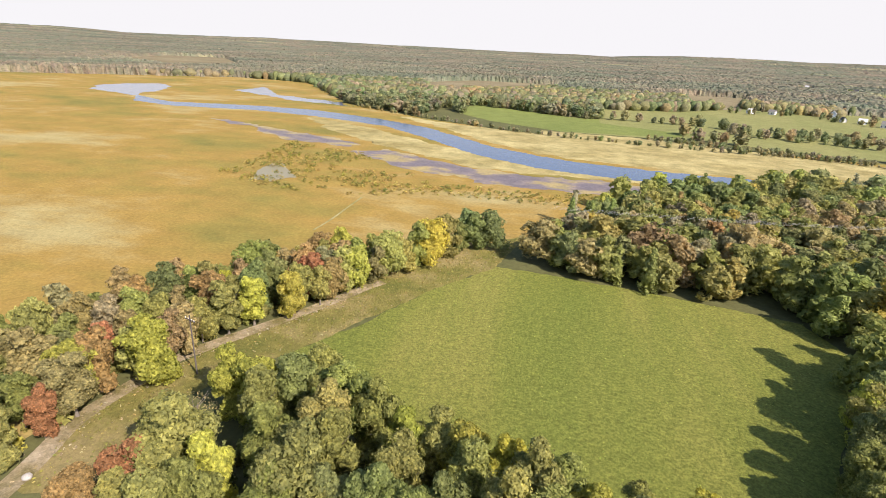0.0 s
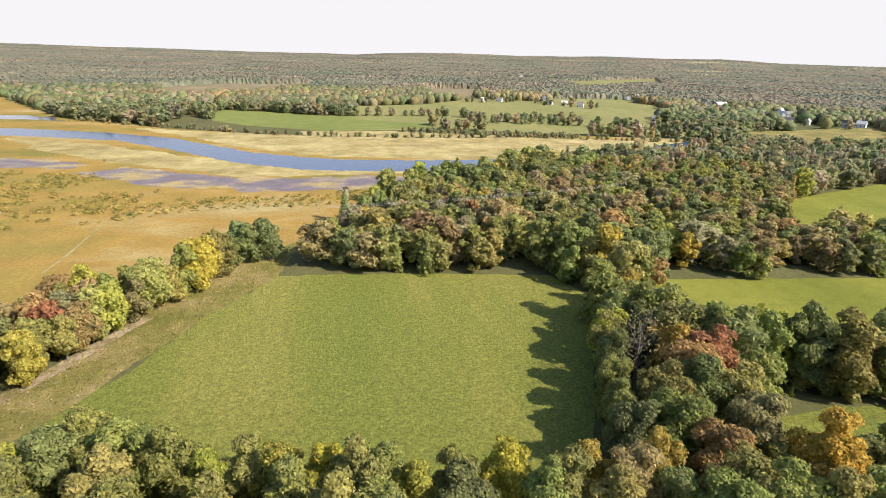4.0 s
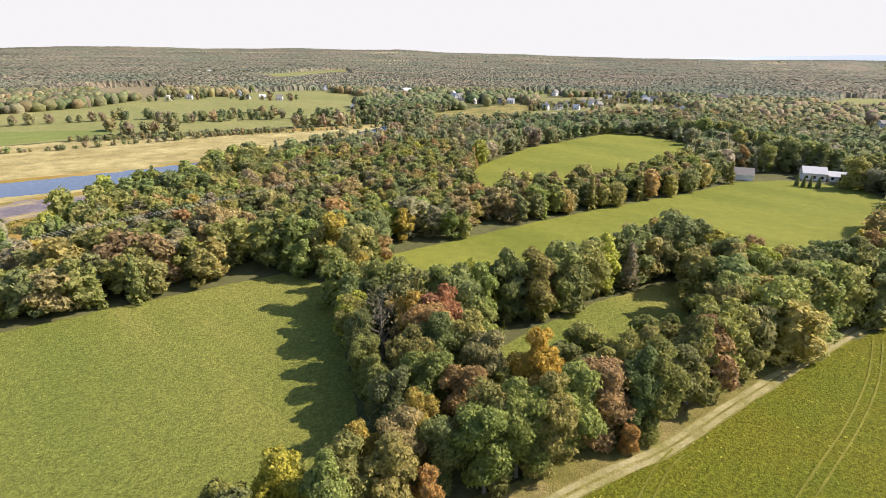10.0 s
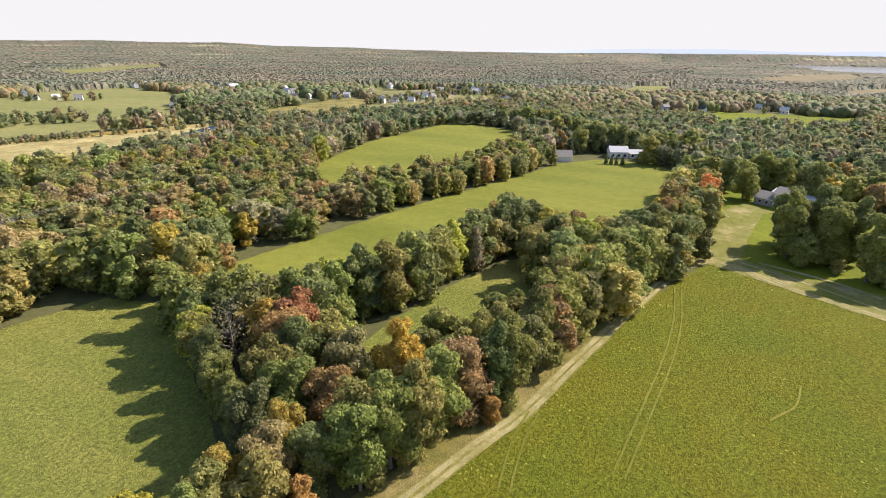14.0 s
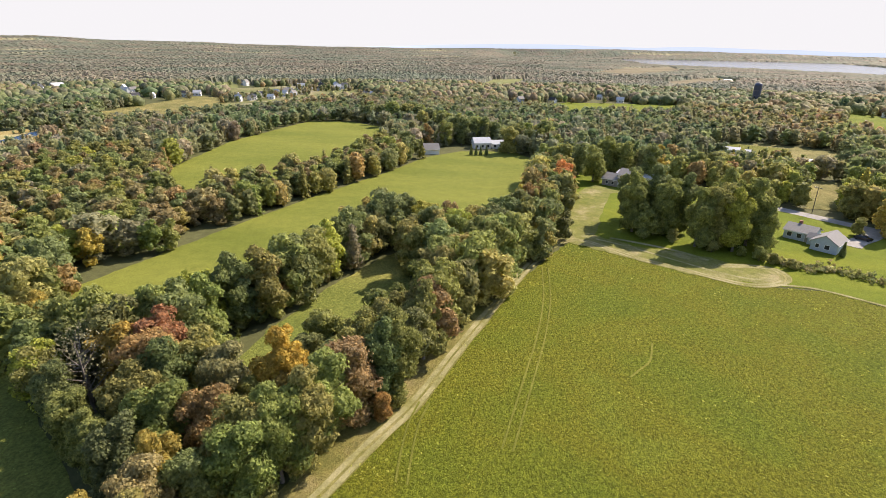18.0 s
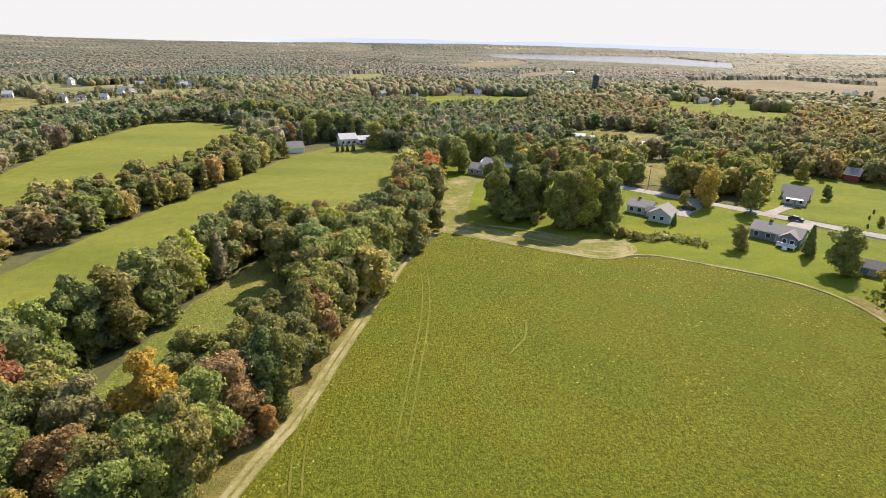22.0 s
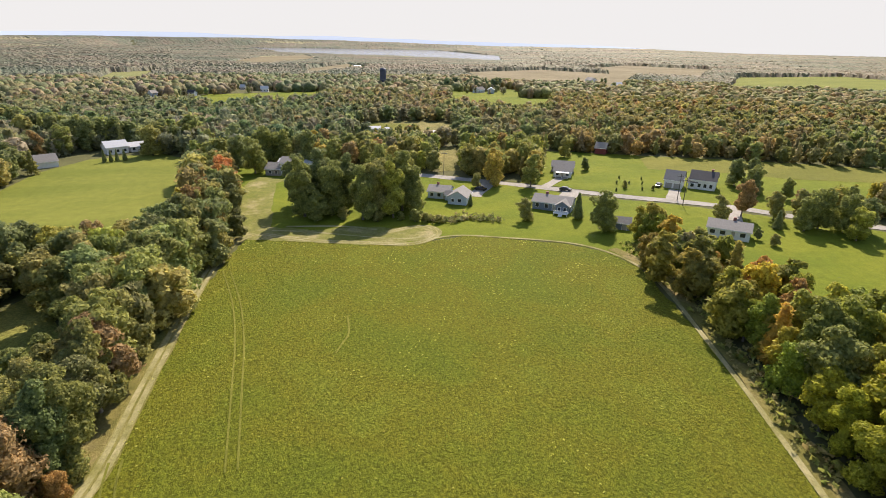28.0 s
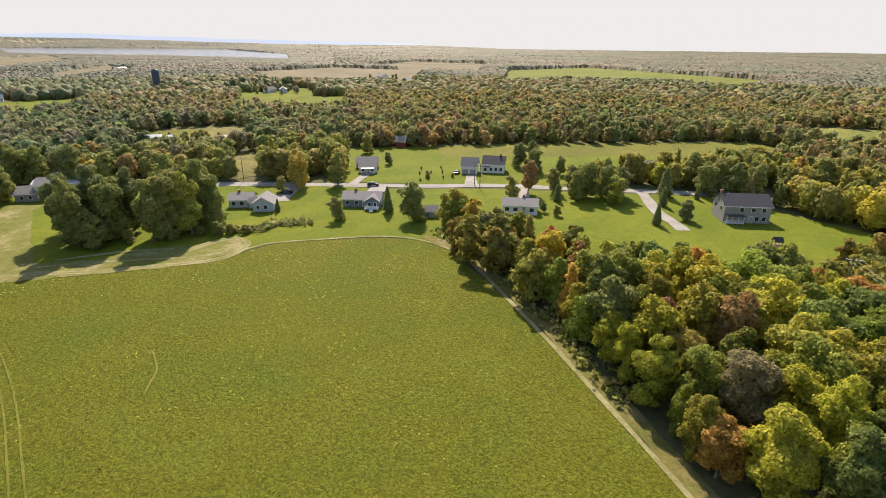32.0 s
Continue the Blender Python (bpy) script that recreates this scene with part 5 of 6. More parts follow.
def house(name, x, y, turn, w, d, h, rise, wall_mat, roof_mat, label, windows=(), doors=(), chimney=None, category="house"):
    """A gabled building; w runs along its ridge. windows and doors: (side, along, sill, width, height), side f, b, l or r."""
    top = tagged(new(name), label, category)
    part("wall", gable_walls(w, d, h, rise), wall_mat, top)
    part("roof", gable_roof(w, d, h, rise), roof_mat, top)
    for sy, k in ((-1, rise / (d / 2)), (1, rise / (d / 2))):
        yy, zz = sy * (d / 2 + 0.4), h - 0.4 * k
        part("fascia", block(-w / 2 - 0.42, yy - 0.05, zz - 0.08, w / 2 + 0.42, yy + 0.05, zz + 0.14), M_TRIM, top, "white fascia board")
    for kind, rows in (("window", windows), ("door", doors)):
        for side, u, z, ww, hh in rows:
            p = Vector((u, -d / 2, 0)) if side == "f" else Vector((u, d / 2, 0)) if side == "b" else Vector((-w / 2, u, 0)) if side == "l" else Vector((w / 2, u, 0))
            a = {"f": 0, "b": 180, "l": -90, "r": 90}[side]
            m = Matrix.Translation(p) @ pose(0, 0, 0, 0, 0, a)
            bm = block(-ww / 2 - 0.1, -0.06, z - 0.1, ww / 2 + 0.1, 0.02, z + hh + 0.1)
            bm.transform(m)
            fr = part(kind, bm, M_TRIM, top)
            bm = block(-ww / 2, -0.09, z, ww / 2, 0.0, z + hh)
            bm.transform(m)
            part("pane" if kind == "window" else "panel", bm, M_GLASS if kind == "window" else M_DOOR, fr)
    if chimney is not None:
        cx, cy = chimney
        bm = block(cx - 0.4, cy - 0.4, h, cx + 0.4, cy + 0.4, h + rise + 0.9)
        part("chimney", bm, M_BRICK, top)
    top.matrix_world = pose(x, y, 0, 0, 0, turn)
    return top


def row_windows(side, at, sill=0.9, w=1.1, h=1.2):
    return [(side, u, sill, w, h) for u in at]


def set_house(name, mid, turn, w, d, *rest, **more):
    """Placed by the middle of its front; turn is the way its front runs."""
    a = radians(turn)
    return house(name, mid[0] - math.sin(a) * d / 2, mid[1] + math.cos(a) * d / 2, turn, w, d, *rest, **more)


ranch = set_house("ranch_house", (138.7, -93.6), -135.3, 12.4, 7.6, 2.7, 1.6, M_BLUE, M_ROOF, "blue-grey ranch house with a white deck and grey roof",
                  row_windows("f", (-4.6, -1.6)) + row_windows("r", (-1, 1.6)) + row_windows("l", (0,)), [("f", 1.2, 0.2, 1.6, 2.0)], (-2.5, 0.6))
house("house_wing", 136.4, -96.7, 134.7, 4.6, 4.0, 2.7, 1.3, M_BLUE, M_ROOF, "blue-grey gabled front wing of the ranch house", [("r", -0.9, 0.9, 0.9, 1.2), ("r", 0.9, 0.9, 0.9, 1.2)], category="house")
set_house("ranch_house", (163.6, -64.2), -125, 7.4, 7.0, 2.6, 1.4, M_PALEBLUE, M_ROOF, "pale blue ranch house with grey roof", row_windows("f", (-2.2, 0.3)), [("f", 2.2, 0.1, 0.9, 2.0)], (-1.0, 0.6))
house("garage", 158.0, -69.9, -36.9, 8.0, 6.2, 2.7, 1.9, M_PALEBLUE, M_ROOF, "pale blue gabled garage beside the house", [("l", -0.8, 1.0, 1.1, 1.1), ("l", 1.5, 1.0, 0.8, 1.0)], [("r", 0, 0.0, 2.6, 2.1)], category="garage")
set_house("breezeway", (160.2, -66.8), -125, 2.6, 3.0, 2.2, 0.9, M_PALEBLUE, M_ROOF, "low pale blue link between house and garage", category="house")
set_house("ranch_house", (99.4, -126.2), -141, 10.8, 7.5, 2.9, 1.5, M_WHITE, M_ROOF, "white ranch house with grey roof on the lawn", row_windows("f", (-4, -1.4, 3.6), 1.2, 1.3, 1.1), [("f", 1.2, 0.9, 0.9, 2.0)], (1.0, 0.8))
set_house("shed", (115.6, -103.2), -130, 4.0, 4.0, 2.2, 1.2, M_BLUE, M_ROOF, "blue-grey garden shed beside a tree", (), [("f", 0.5, 0.0, 1.4, 1.8)], category="shed")
set_house("house", (143.5, -162.8), -142, 9.0, 8.0, 3.8, 2.6, M_WHITE, M_ROOFDARK, "white house with black roof across the road", row_windows("f", (-3, -1, 1, 3), 1.0, 1.0, 1.3), (), (2.5, 0.5))
set_house("garage", (148.6, -153.6), -142, 6.4, 7.5, 3.4, 2.8, M_WHITE, M_ROOF, "white gabled garage across the road", (), [("f", -1.5, 0, 2.4, 2.1), ("f", 1.5, 0, 2.4, 2.1)], category="garage")
set_house("breezeway", (146.0, -160.5), -142, 3.0, 4.0, 2.5, 1.2, M_WHITE, M_ROOF, "low white link between house and garage", row_windows("f", (0,)), category="house")
set_house("cottage", (177, -123.3), -127, 7.0, 6.0, 2.7, 1.7, M_WHITE, M_ROOF, "white cottage with grey shingle roof across the road", row_windows("f", (-2, 2)), [("f", 0, 0.1, 0.9, 2.0)])
set_house("cottage", (184, -128), -127, 9.0, 6.0, 2.8, 1.7, M_GREYSIDE, M_ROOF, "grey wing behind the white cottage", row_windows("f", (3,)))
set_house("barn", (213, -169.1), -140, 5.2, 6.0, 3.2, 2.2, M_RED, M_ROOF, "small weathered red barn at the wood's edge", category="barn")
set_house("house", (48.6, -171.5), -138, 13.5, 9.0, 5.4, 2.6, M_GREYSIDE, M_ROOFDARK, "large grey two-storey house with dark roof and white trim",
          row_windows("f", (-1.8, 1.6, 4.6), 3.6) + row_windows("f", (3, 5), 0.9) + row_windows("l", (-2, 2), 3.4), [("f", 1.2, 0.1, 1.0, 2.1)], (-6.4, 0.8))
set_house("house", (97.8, -200.9), -139, 11, 8.0, 4.4, 2.4, M_WHITE, M_ROOF, "white house behind roadside trees", row_windows("f", (-3, 0, 3), 1.0) + row_windows("f", (-3, 3), 2.9), [("f", 1.5, 0, 1, 2)])
set_house("farmhouse", (281, 48.5), -66, 9.0, 7.5, 3.3, 2.3, M_WHITE, M_ROOFMETAL, "white farmhouse with pale metal roof", row_windows("f", (-3, 0, 3), 0.9) + row_windows("r", (0,), 0.9))
set_house("farmhouse", (285, 40.5), -66, 6.5, 6.0, 2.5, 1.6, M_WHITE, M_ROOFMETAL, "low white wing beside the farmhouse", row_windows("f", (-2, 1)))
set_house("garage", (257.4, 70.2), -66, 7.4, 6.5, 2.6, 2.4, M_WHITE, M_ROOF, "white garage with steep grey roof by the field", (), [("r", 0, 0, 2.6, 2.1)], category="garage")
set_house("farmhouse", (213.8, -19.8), -117, 6.0, 7.5, 5.0, 1.8, M_WHITE, M_ROOF, "white two-storey house with grey roof among trees", row_windows("f", (-1.6, 1.6), 0.9, 0.9, 1.1) + row_windows("f", (-1.6, 1.6), 3.2, 0.9, 1.1))
set_house("farmhouse", (215.5, -14.2), -117, 6.0, 7.0, 2.8, 1.8, M_GREYSIDE, M_ROOF, "low grey wing of a white house", row_windows("f", (-1, 1.4), 0.9, 0.9, 1.1))
set_house("shed", (226, -24), -117, 14, 6.0, 2.6, 0.9, M_WHITE, M_ROOFMETAL, "long shed with pale metal roof", category="shed")

set_house("shed", (86.5, -211), -135, 3.6, 4.0, 2.6, 1.4, M_WHITE, M_ROOFMETAL, "small white shed by the field across the road", row_windows("f", (0,), 1.2, 0.7, 0.7), category="shed")
set_house("shed", (309, -80), -105, 7.5, 5.0, 2.4, 1.0, M_WHITE, M_ROOFMETAL, "low white-roofed shed in the scrub", category="shed")
set_house("shed", (309.5, -88), -105, 2.6, 3.0, 1.8, 0.7, M_WHITE, M_ROOFMETAL, "tiny white-roofed shed in the scrub", category="shed")
set_house("shed", (284, -107), -105, 4.0, 4.0, 2.6, 0.9, M_WHITE, M_ROOFMETAL, "small white-roofed shed behind a golden tree", category="shed")
house("trailer", 339.4, 112.2, 15, 9.0, 2.8, 2.5, 0.25, M_WHITE, M_ROOFMETAL, "long white trailer parked by the wood", row_windows("f", (-2, 1), 1.0, 0.8, 0.7), category="trailer")
lean = tagged(new("cottage_porch"), "white-roofed open porch before the white cottage", "porch")
part("roof", block(-2.6, -2.4, 2.35, 2.6, 0.1, 2.5, 0.03), M_ROOFMETAL, lean)
part("floor", block(-2.5, -2.3, 0.1, 2.5, 0, 0.3), M_DRIVE, lean)
for u in (-2.4, 0, 2.4):
    part("post", block(u - 0.07, -2.25, 0, u + 0.07, -2.1, 2.35), M_TRIM, lean)
lean.matrix_world = pose(176.8, -123.1, 0.0, 0, 0, -127)

# the village and far farms: small gabled houses, each its own
for i, (x, y) in enumerate(VILLAGE + FARMS):
    big = i in (12, 18, 21, 27) or len(VILLAGE) <= i < len(VILLAGE) + 5
    w = rng.uniform(9, 12) if big else rng.uniform(5.5, 7.5)
    roof = (M_ROOFMETAL, M_ROOF, M_ROOFMETAL, M_ROOFDARK)[i % 4]
    wall = (M_WHITE, M_WHITE, M_PALEBLUE, M_WHITE, M_WHITE)[i % 5]
    far = math.hypot(x, y)
    s = 1.0 if far < 700 else 1.3
    house("village_house" if i < len(VILLAGE) else "farm_building", x, y, rng.uniform(0, 180), w * s, w * 0.62 * s, rng.uniform(2.8, 4.2) * s, 2.2 * s, wall, roof,
          "small white village house among trees" if i < len(VILLAGE) else "pale farm building among far fields", row_windows("f", (-3, 0, 3)) + row_windows("b", (-3, 0, 3)))


# ---- silo, poles, cars and yard things ----
def turned(profile, sides=20):
    """A lathe: rows of (radius, height)."""
    bm = bmesh.new()
    rings = [[bm.verts.new((r * math.cos(2 * math.pi * i / sides), r * math.sin(2 * math.pi * i / sides), z)) for i in range(sides)] for r, z in profile]
    for a, c in zip(rings, rings[1:]):
        for i in range(sides):
            j = (i + 1) % sides
            bm.faces.new((a[i], a[j], c[j], c[i]))
    bm.faces.new(rings[-1])
    return bm


silo = tagged(new("silo"), "tall dark blue farm silo with domed top", "silo")
part("body", turned([(3.6, 0), (3.6, 20)]), M_SILO, silo)
part("dome", turned([(3.7, 20), (3.6, 20.6), (3.0, 21.8), (1.8, 22.7), (0.3, 23.0)]), M_SILO, silo)
for z in (5, 10, 15):
    part("hoop", turned([(3.62, z), (3.7, z + 0.1), (3.62, z + 0.2)]), M_ROOF, silo)
silo.location = (620, -173, 0)

M_CARDARK = plain("dark_car_paint", (0.02, 0.02, 0.025), 0.25, 0.1)
M_CARPALE = plain("pale_car_paint", (0.5, 0.52, 0.55), 0.3, 0.1)
M_TYRE = plain("tyre_rubber", (0.02, 0.02, 0.02), 0.8, 0.1)
M_PLAYWOOD = plain("stained_timber", (0.26, 0.15, 0.08), 0.8, 0.3, 3)
M_POLE = plain("weathered_pole", (0.11, 0.095, 0.08), 0.9, 0.3, 2)
M_WIRE = plain("bare_wire", (0.45, 0.45, 0.45), 0.4, 0.1)


def car(x, y, turn, label, paint=None):
    top = tagged(new("car"), label, "car")
    bm = bmesh.new()
    side = [(-2.2, 0.35), (-2.2, 0.85), (-1.9, 0.95), (-1.2, 1.45), (0.5, 1.48), (1.1, 1.0), (2.1, 0.85), (2.2, 0.4)]
    rows = [[bm.verts.new((x0, s * (0.85 if z < 1.2 else 0.65), z)) for x0, z in side] for s in (-1, 1)]
    bm.faces.new(rows[0])
    bm.faces.new(rows[1][::-1])
    for i in range(len(side)):
        j = (i + 1) % len(side)
        bm.faces.new((rows[0][j], rows[0][i], rows[1][i], rows[1][j]))
    bmesh.ops.recalc_face_normals(bm, faces=bm.faces[:])
    part("body", bm, paint or M_CARDARK, top)
    part("windscreen", block(0.55, -0.6, 1.02, 0.9, 0.6, 1.38), M_GLASS, top)
    for wx in (-1.4, 1.4):
        for wy in (-0.85, 0.85):
            bm = turned([(0.05, -0.1), (0.33, -0.1), (0.33, 0.1), (0.05, 0.1)], 12)
            bm.transform(pose(wx, wy, 0.33, 90, 0, 0))
            part("wheel", bm, M_TYRE, top)
    top.matrix_world = pose(x, y, 0.14, 0, 0, turn)


car(158.5, -112.5, -135, "dark pickup parked at the roadside")
car(169, -83, -130, "dark car parked on the grey driveway")
car(152.5, -150.5, -60, "dark car beside the white garage")

for x, y, turn in ((357, 136.6, 20), (361.6, 133.4, 35), (351.8, 124.8, 25)):
    car(x, y, turn, "pale parked car in the shade of the wood", M_CARPALE)


def utility_pole(x, y, height, turn, label):
    top = tagged(new("utility_pole"), label, "pole", "utility poles")
    part("post", turned([(0.14, -0.2), (0.09, height)], 10), M_POLE, top)
    part("crossarm", block(-1.2, -0.06, height - 0.9, 1.2, 0.06, height - 0.74), M_POLE, top)
    for u in (-1.05, -0.4, 0.4, 1.05):
        bm = turned([(0.05, height - 0.74), (0.07, height - 0.62), (0.04, height - 0.52)], 8)
        bm.transform(Matrix.Translation((u, 0, 0)))
        part("insulator", bm, M_TRIM, top)
    top.matrix_world = pose(x, y, 0, 0, 0, turn)


utility_pole(13.5, -113, 15.5, 20, "tall wooden utility pole standing above the trees")
utility_pole(134.7, -142.4, 9.5, 48, "wooden utility pole at the roadside")
utility_pole(129.5, -139.8, 9.5, 48, "wooden utility pole beside a driveway")
utility_pole(196.4, -79.4, 9.5, 48, "wooden utility pole beside the scrubby lot")
utility_pole(-50, 62, 10.5, -20, "wooden utility pole in the grass strip")


def wire(name, a, c, sag, label):
    cu = bpy.data.curves.new(name, "CURVE")
    cu.dimensions, cu.bevel_depth = "3D", 0.012
    sp = cu.splines.new("POLY")
    sp.points.add(12)
    for i, p in enumerate(sp.points):
        u = i / 12
        q = Vector(a).lerp(Vector(c), u)
        p.co = (q.x, q.y, q.z - sag * 4 * u * (1 - u), 1)
    cu.materials.append(M_WIRE)
    tagged(new(name, cu), label, "wire")


for k in (-1.15, 0.0, 1.15):
    wire("power_wire", (13.5 + k * 0.94, -113 + k * 0.34, 15.0), (-28 + k * 0.94, -64 + k * 0.34, 14.5), 1.0, "bare power wire strung over the wood")
    wire("power_wire", (3.0 + k * 0.5, 129 + k, 14.5), (93 + k * 0.5, 140 + k, 15.5), 0.8, "bare power wire strung over the woodland")

play = tagged(new("play_tower"), "small brown timber play tower on the lawn", "playset")
for px_, py_ in ((-0.9, -0.9), (0.9, -0.9), (0.9, 0.9), (-0.9, 0.9)):
    part("post", block(px_ - 0.07, py_ - 0.07, -0.1, px_ + 0.07, py_ + 0.07, 2.6), M_PLAYWOOD, play)
part("deck", block(-1, -1, 1.2, 1, 1, 1.32), M_PLAYWOOD, play)
part("roof", gable_roof(1.9, 1.9, 2.5, 0.9, 0.2, 0.06), M_ROOFDARK, play)
bm = block(-0.3, -2.6, -0.04, 0.3, 0, 0.04)
bm.transform(pose(0, -0.9, 1.25, 28, 0, 0))
part("slide", bm, plain("yellow_slide", (0.6, 0.42, 0.05), 0.4, 0.1), play)
part("swing_beam", block(0.9, -0.06, 2.2, 3.9, 0.06, 2.34), M_PLAYWOOD, play)
for s in (-0.7, 0.7):
    bm = block(-0.06, -0.06, 0, 0.06, 0.06, 2.45)
    bm.transform(pose(3.8, s, 0, math.degrees(math.atan2(s, 2.3)), 0, 0))
    part("swing_leg", bm, M_PLAYWOOD, play)
play.matrix_world = pose(35, -153.7, 0.08, 0, 0, 40)

deck = tagged(new("deck_steps"), "white wooden deck and steps at the blue house", "deck")
part("platform", block(-2.2, -1.4, 0.55, 2.2, 1.4, 0.7), M_TRIM, deck)
for i in range(9):
    u = -2.15 + i * 4.3 / 8
    part("baluster", block(u - 0.05, -1.4, 0.7, u + 0.05, -1.3, 1.6), M_TRIM, deck)
part("rail", block(-2.2, -1.42, 1.6, 2.2, -1.28, 1.68), M_TRIM, deck)
for i in range(3):
    part("step", block(-0.6, -2.3 + i * 0.3, 0.0, 0.6, -2.0 + i * 0.3, 0.17 + i * 0.18), M_TRIM, deck)
for u in (-2.1, 2.1):
    part("post", block(u - 0.08, -1.35, -0.1, u + 0.08, -1.2, 0.55), M_TRIM, deck)
deck.matrix_world = pose(134.0, -94.3, 0.08, 0, 0, -135.3)

porch = tagged(new("porch"), "white railed porch on the large grey house", "porch")
part("floor", block(-2.6, -1.8, 0.25, 2.6, 0, 0.4), M_TRIM, porch)
part("roof", block(-2.8, -2.0, 2.5, 2.8, 0, 2.62), M_ROOFDARK, porch)
for u in (-2.5, -0.85, 0.85, 2.5):
    part("post", block(u - 0.07, -1.8, -0.1, u + 0.07, -1.66, 2.5), M_TRIM, porch)
part("rail", block(-2.5, -1.78, 1.15, 2.5, -1.68, 1.25), M_TRIM, porch)
for i in range(14):
    u = -2.4 + i * 4.8 / 13
    part("baluster", block(u - 0.03, -1.76, 0.4, u + 0.03, -1.7, 1.15), M_TRIM, porch)
porch.matrix_world = pose(51.5, -168.9, 0.06, 0, 0, -138)

# ---- brush, tussocks and fine growth ----
def along(line, step, spread):
    xs, ys = [], []
    for (x0, y0), (x1, y1) in zip(line, line[1:]):
        n = max(1, int(math.hypot(x1 - x0, y1 - y0) / step))
        u = (np.arange(n) + rng.random(n)) / n
        xs.append(x0 + (x1 - x0) * u + rng.normal(0, spread, n))
        ys.append(y0 + (y1 - y0) * u + rng.normal(0, spread, n))
    return np.concatenate(xs), np.concatenate(ys)


px, py = along(DIKE_LINE, 3.0, 1.5)
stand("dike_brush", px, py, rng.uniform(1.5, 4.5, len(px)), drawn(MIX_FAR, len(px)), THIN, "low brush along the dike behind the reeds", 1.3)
px, py = along(FIELD_HEDGE, 6.0, 2.5)
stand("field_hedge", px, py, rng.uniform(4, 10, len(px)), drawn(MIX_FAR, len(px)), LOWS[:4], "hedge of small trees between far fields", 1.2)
px, py = scattered(MARSH_ROUGH, 2.6, 0.48)
k = np.array([noise.noise((x * 0.035, y * 0.035, 2.0)) + 0.6 * noise.noise((x * 0.12, y * 0.12, 5.0)) for x, y in zip(px, py)]) > -0.05
px, py = px[k], py[k]
stand("marsh_tussocks", px, py, rng.uniform(0.5, 1.5, len(px)), drawn([((0.20, 0.18, 0.045), 4), ((0.28, 0.22, 0.07), 3), ((0.14, 0.14, 0.04), 2)], len(px)), [leafy(95 + i, 5.0, 0.0, 9, 18, 1.9, 5, 0.0, core=None) for i in range(3)], "olive tussocks and low scrub in the marsh", 2.0)
hx, hy = (np.repeat(np.array(v, float), 5) for v in zip(*(VILLAGE + FARMS)))
turn, reach = rng.uniform(0, 6.28, len(hx)), rng.uniform(12, 24, len(hx))
px, py = hx + np.cos(turn) * reach, hy + np.sin(turn) * reach
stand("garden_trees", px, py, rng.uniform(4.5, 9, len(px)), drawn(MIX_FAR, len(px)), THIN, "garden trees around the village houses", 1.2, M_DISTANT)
px, py = along([(285, 18), (300, 38), (304, 62), (312, 82), (330, 92), (352, 104), (372, 150)], 2.6, 5.0)
stand("shade_wood", px, py, rng.uniform(10, 16, len(px)), drawn([(DARK, 4), (GREEN, 3), (OLIVE, 1)], len(px)), NEXT, "tall dark trees behind the farmhouse and field", 1.15, M_EDGE)
px, py = along([(583, -232), (592, -255), (586, -280), (575, -300)], 3.2, 5.0)
stand("shelterbelt", px, py, rng.uniform(9, 15, len(px)), drawn([((0.09, 0.12, 0.06), 3), ((0.13, 0.15, 0.065), 2)], len(px)), LOWS, "dark conifers sheltering a far farm", 1.1)
for ring, step in ((TREES_WEST, 3.0), (LANE_BELT, 3.4), (NORTH_BELT, 3.4), (WOODS_SE, 5.0), (HEDGE_SOUTH, 4.5)):
    px, py = scattered(ring, step)
    stand("undergrowth", px, py, rng.uniform(1.5, 4.0, len(px)), drawn(MIX_HEDGE, len(px)), LOWS, "shrubs and saplings under the trees", 1.2)
px, py = along([(44, 30.5), (62, 25.5), (77, 22.4), (92, 20), (111, 16.2), (130, 10.8), (150, 5.6)], 1.5, 0.9)
stand("hedge_bottom", px, py, rng.uniform(1.5, 4.0, len(px)), drawn(MIX_HEDGE, len(px)), NEXT, "shrubs filling the foot of the hedgerow", 1.2, M_EDGE)
px, py = scattered(BRUSHLAND, 5.0)
stand("low_scrub", px, py, rng.uniform(1.8, 4.5, len(px)), drawn(MIX_ROAD, len(px)), LOWS, "low olive scrub before the dark wood", 1.4)
# tufts of rank grass and yellow flowers over the meadow
px, py = scattered(MEADOW, 1.15, 0.48)
k = (np.hypot(px, py) > 30) & (px > 0)
px, py = px[k], py[k]
TUFTS = [leafy(90 + i, 4.0, 0.0, 10, 9, 2.4, 3, 0.0, core=None) for i in range(3)]
tints = drawn([((0.18, 0.195, 0.03), 5), ((0.215, 0.215, 0.035), 3), ((0.16, 0.18, 0.03), 3)], len(px))
drift = np.array([noise.noise((x * 0.09, y * 0.09, 8.0)) + 0.5 * noise.noise((x * 0.3, y * 0.3, 3.0)) for x, y in zip(px, py)])
flower = (drift > 0.36) & (rng.random(len(px)) < 0.4)
tints[flower] = (0.40, 0.39, 0.08)
stand("meadow_tufts", px, py, np.where(flower, 0.24, rng.uniform(0.09, 0.26, len(px))), tints, TUFTS, "rank grass tufts and yellow flowers in the meadow", 2.2)
px, py = scattered(FIELD_WEST, 1.7, 0.48)
stand("hay_tufts", px, py, rng.uniform(0.08, 0.2, len(px)), drawn([((0.16, 0.19, 0.04), 5), ((0.20, 0.21, 0.055), 3)], len(px)), TUFTS, "short tufts in the mown hayfield", 2.4)
px, py = scattered(STRIP, 1.0, 0.48)
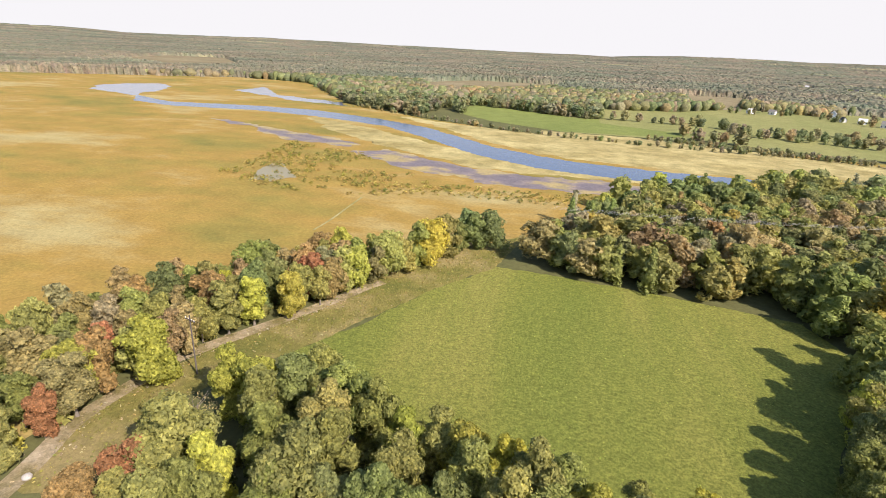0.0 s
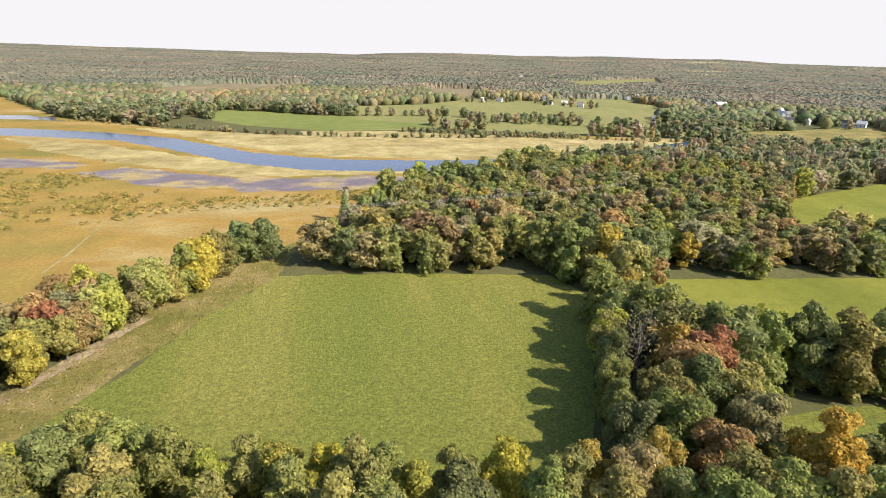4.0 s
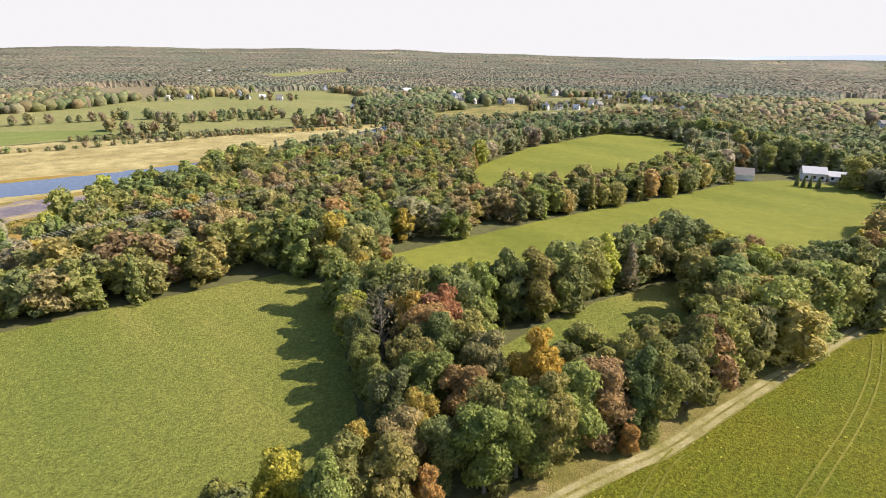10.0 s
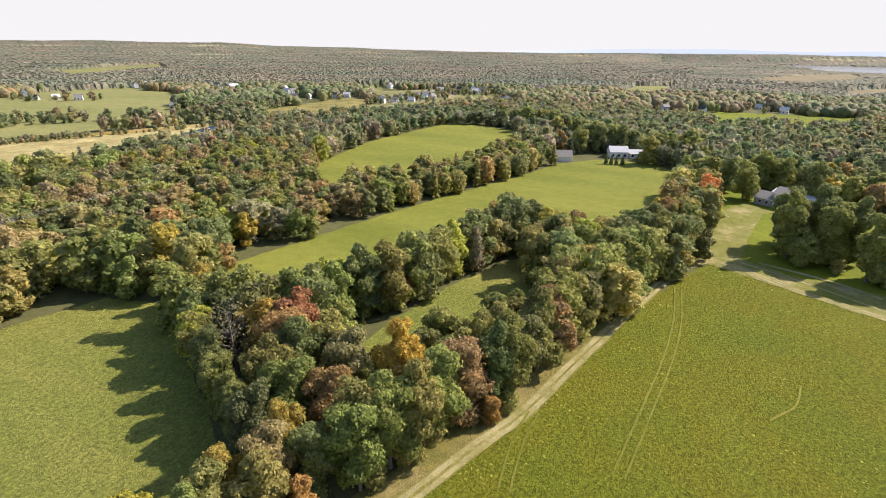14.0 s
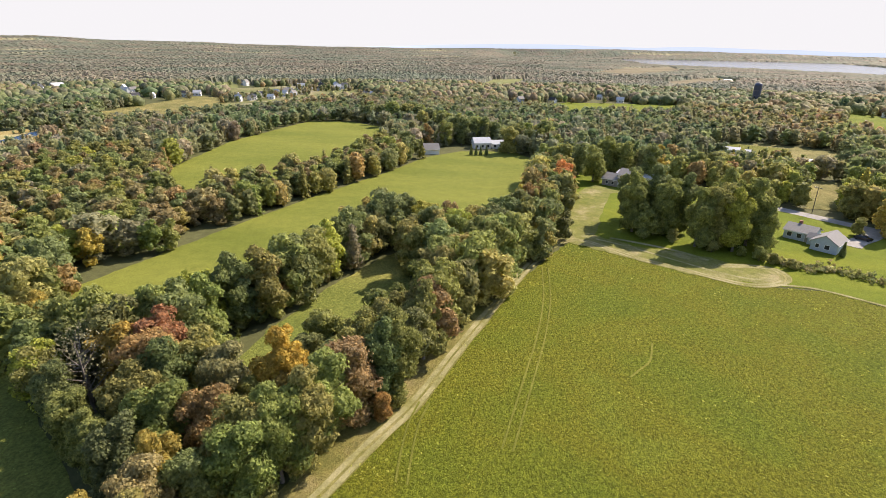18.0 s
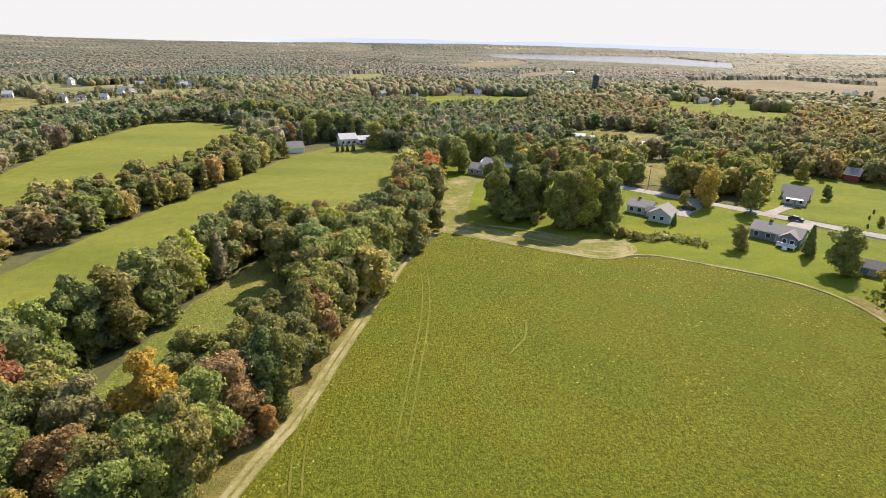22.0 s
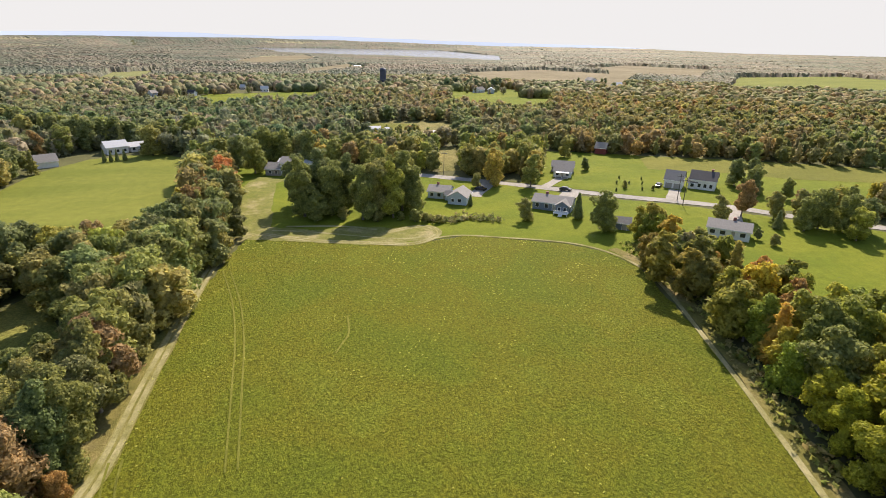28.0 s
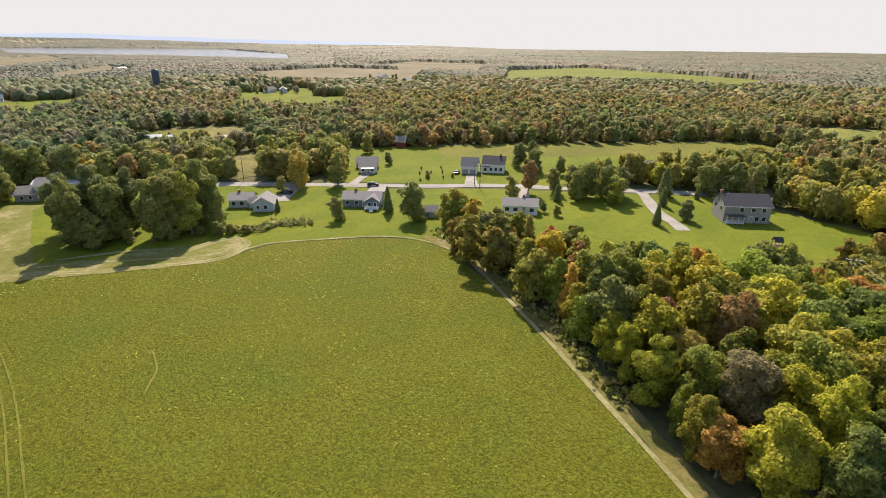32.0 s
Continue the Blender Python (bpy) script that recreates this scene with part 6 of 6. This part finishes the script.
stand("strip_weeds", px, py, rng.uniform(0.15, 0.5, len(px)), drawn([((0.19, 0.18, 0.05), 4), ((0.28, 0.22, 0.09), 3), ((0.17, 0.18, 0.05), 2), ((0.32, 0.27, 0.16), 1)], len(px)), TUFTS, "weeds and cut brush in the grass strip", 1.2)
px, py = along([(-34, 100), (-42, 87), (-54, 68), (-57, 58), (-58, 50), (-57, 40)], 0.16, 1.3)
stand("cut_brush", px, py, rng.uniform(0.12, 0.36, len(px)), drawn([((0.36, 0.31, 0.24), 3), ((0.26, 0.20, 0.14), 3), ((0.20, 0.18, 0.06), 2)], len(px)), TUFTS, "pale cut branches heaped along the tree line", 1.5)
px, py = along([(145, -50), (141, -53.5), (139.5, -59.6), (140, -65), (137, -70), (135, -73)], 0.16, 1.5)
stand("yard_brush", px, py, rng.uniform(0.7, 1.9, len(px)), drawn([((0.15, 0.155, 0.055), 4), ((0.22, 0.20, 0.09), 3)], len(px)), TUFTS, "rough brush along the edge of the lawn", 1.2)
px, py = along([(105, -96), (92, -93.5), (78.5, -89.8), (61.5, -82), (47.5, -75.3), (36.5, -69.5), (27.5, -65)], 0.3, 1.5)
stand("edge_weeds", px, py, rng.uniform(0.6, 1.9, len(px)), drawn([((0.18, 0.19, 0.05), 4), ((0.26, 0.22, 0.09), 2)], len(px)), TUFTS, "tall weeds between track and wood", 1.2)

bm = bmesh.new()
bmesh.ops.create_icosphere(bm, subdivisions=2, radius=0.55)
for v in bm.verts:
    v.co *= 1 + 0.25 * noise.noise(v.co * 1.6)
    v.co.z *= 0.7
me = bpy.data.meshes.new("boulder")
bm.to_mesh(me)
bm.free()
me.materials.append(plain("pale_granite", (0.36, 0.34, 0.31), 0.9, 0.3, 3))
tagged(new("boulder", me), "pale rounded boulder beside the grass strip", "boulder").location = (-55.7, 38.2, 0.3)

# young trees that close the belt's edge by the leafless trees
for x, y, h, c, k in ((41.5, 58.5, 10.5, GREEN, 0), (44.6, 63.6, 11, DARK, 3), (48.2, 70.5, 10.5, OLIVE, 2), (39.5, 53.5, 10, GREEN, 1)):
    tree(x, y, h, c, k, f"{tint_word(c)} broadleaf tree at the hayfield's edge", "hedgerow trees")
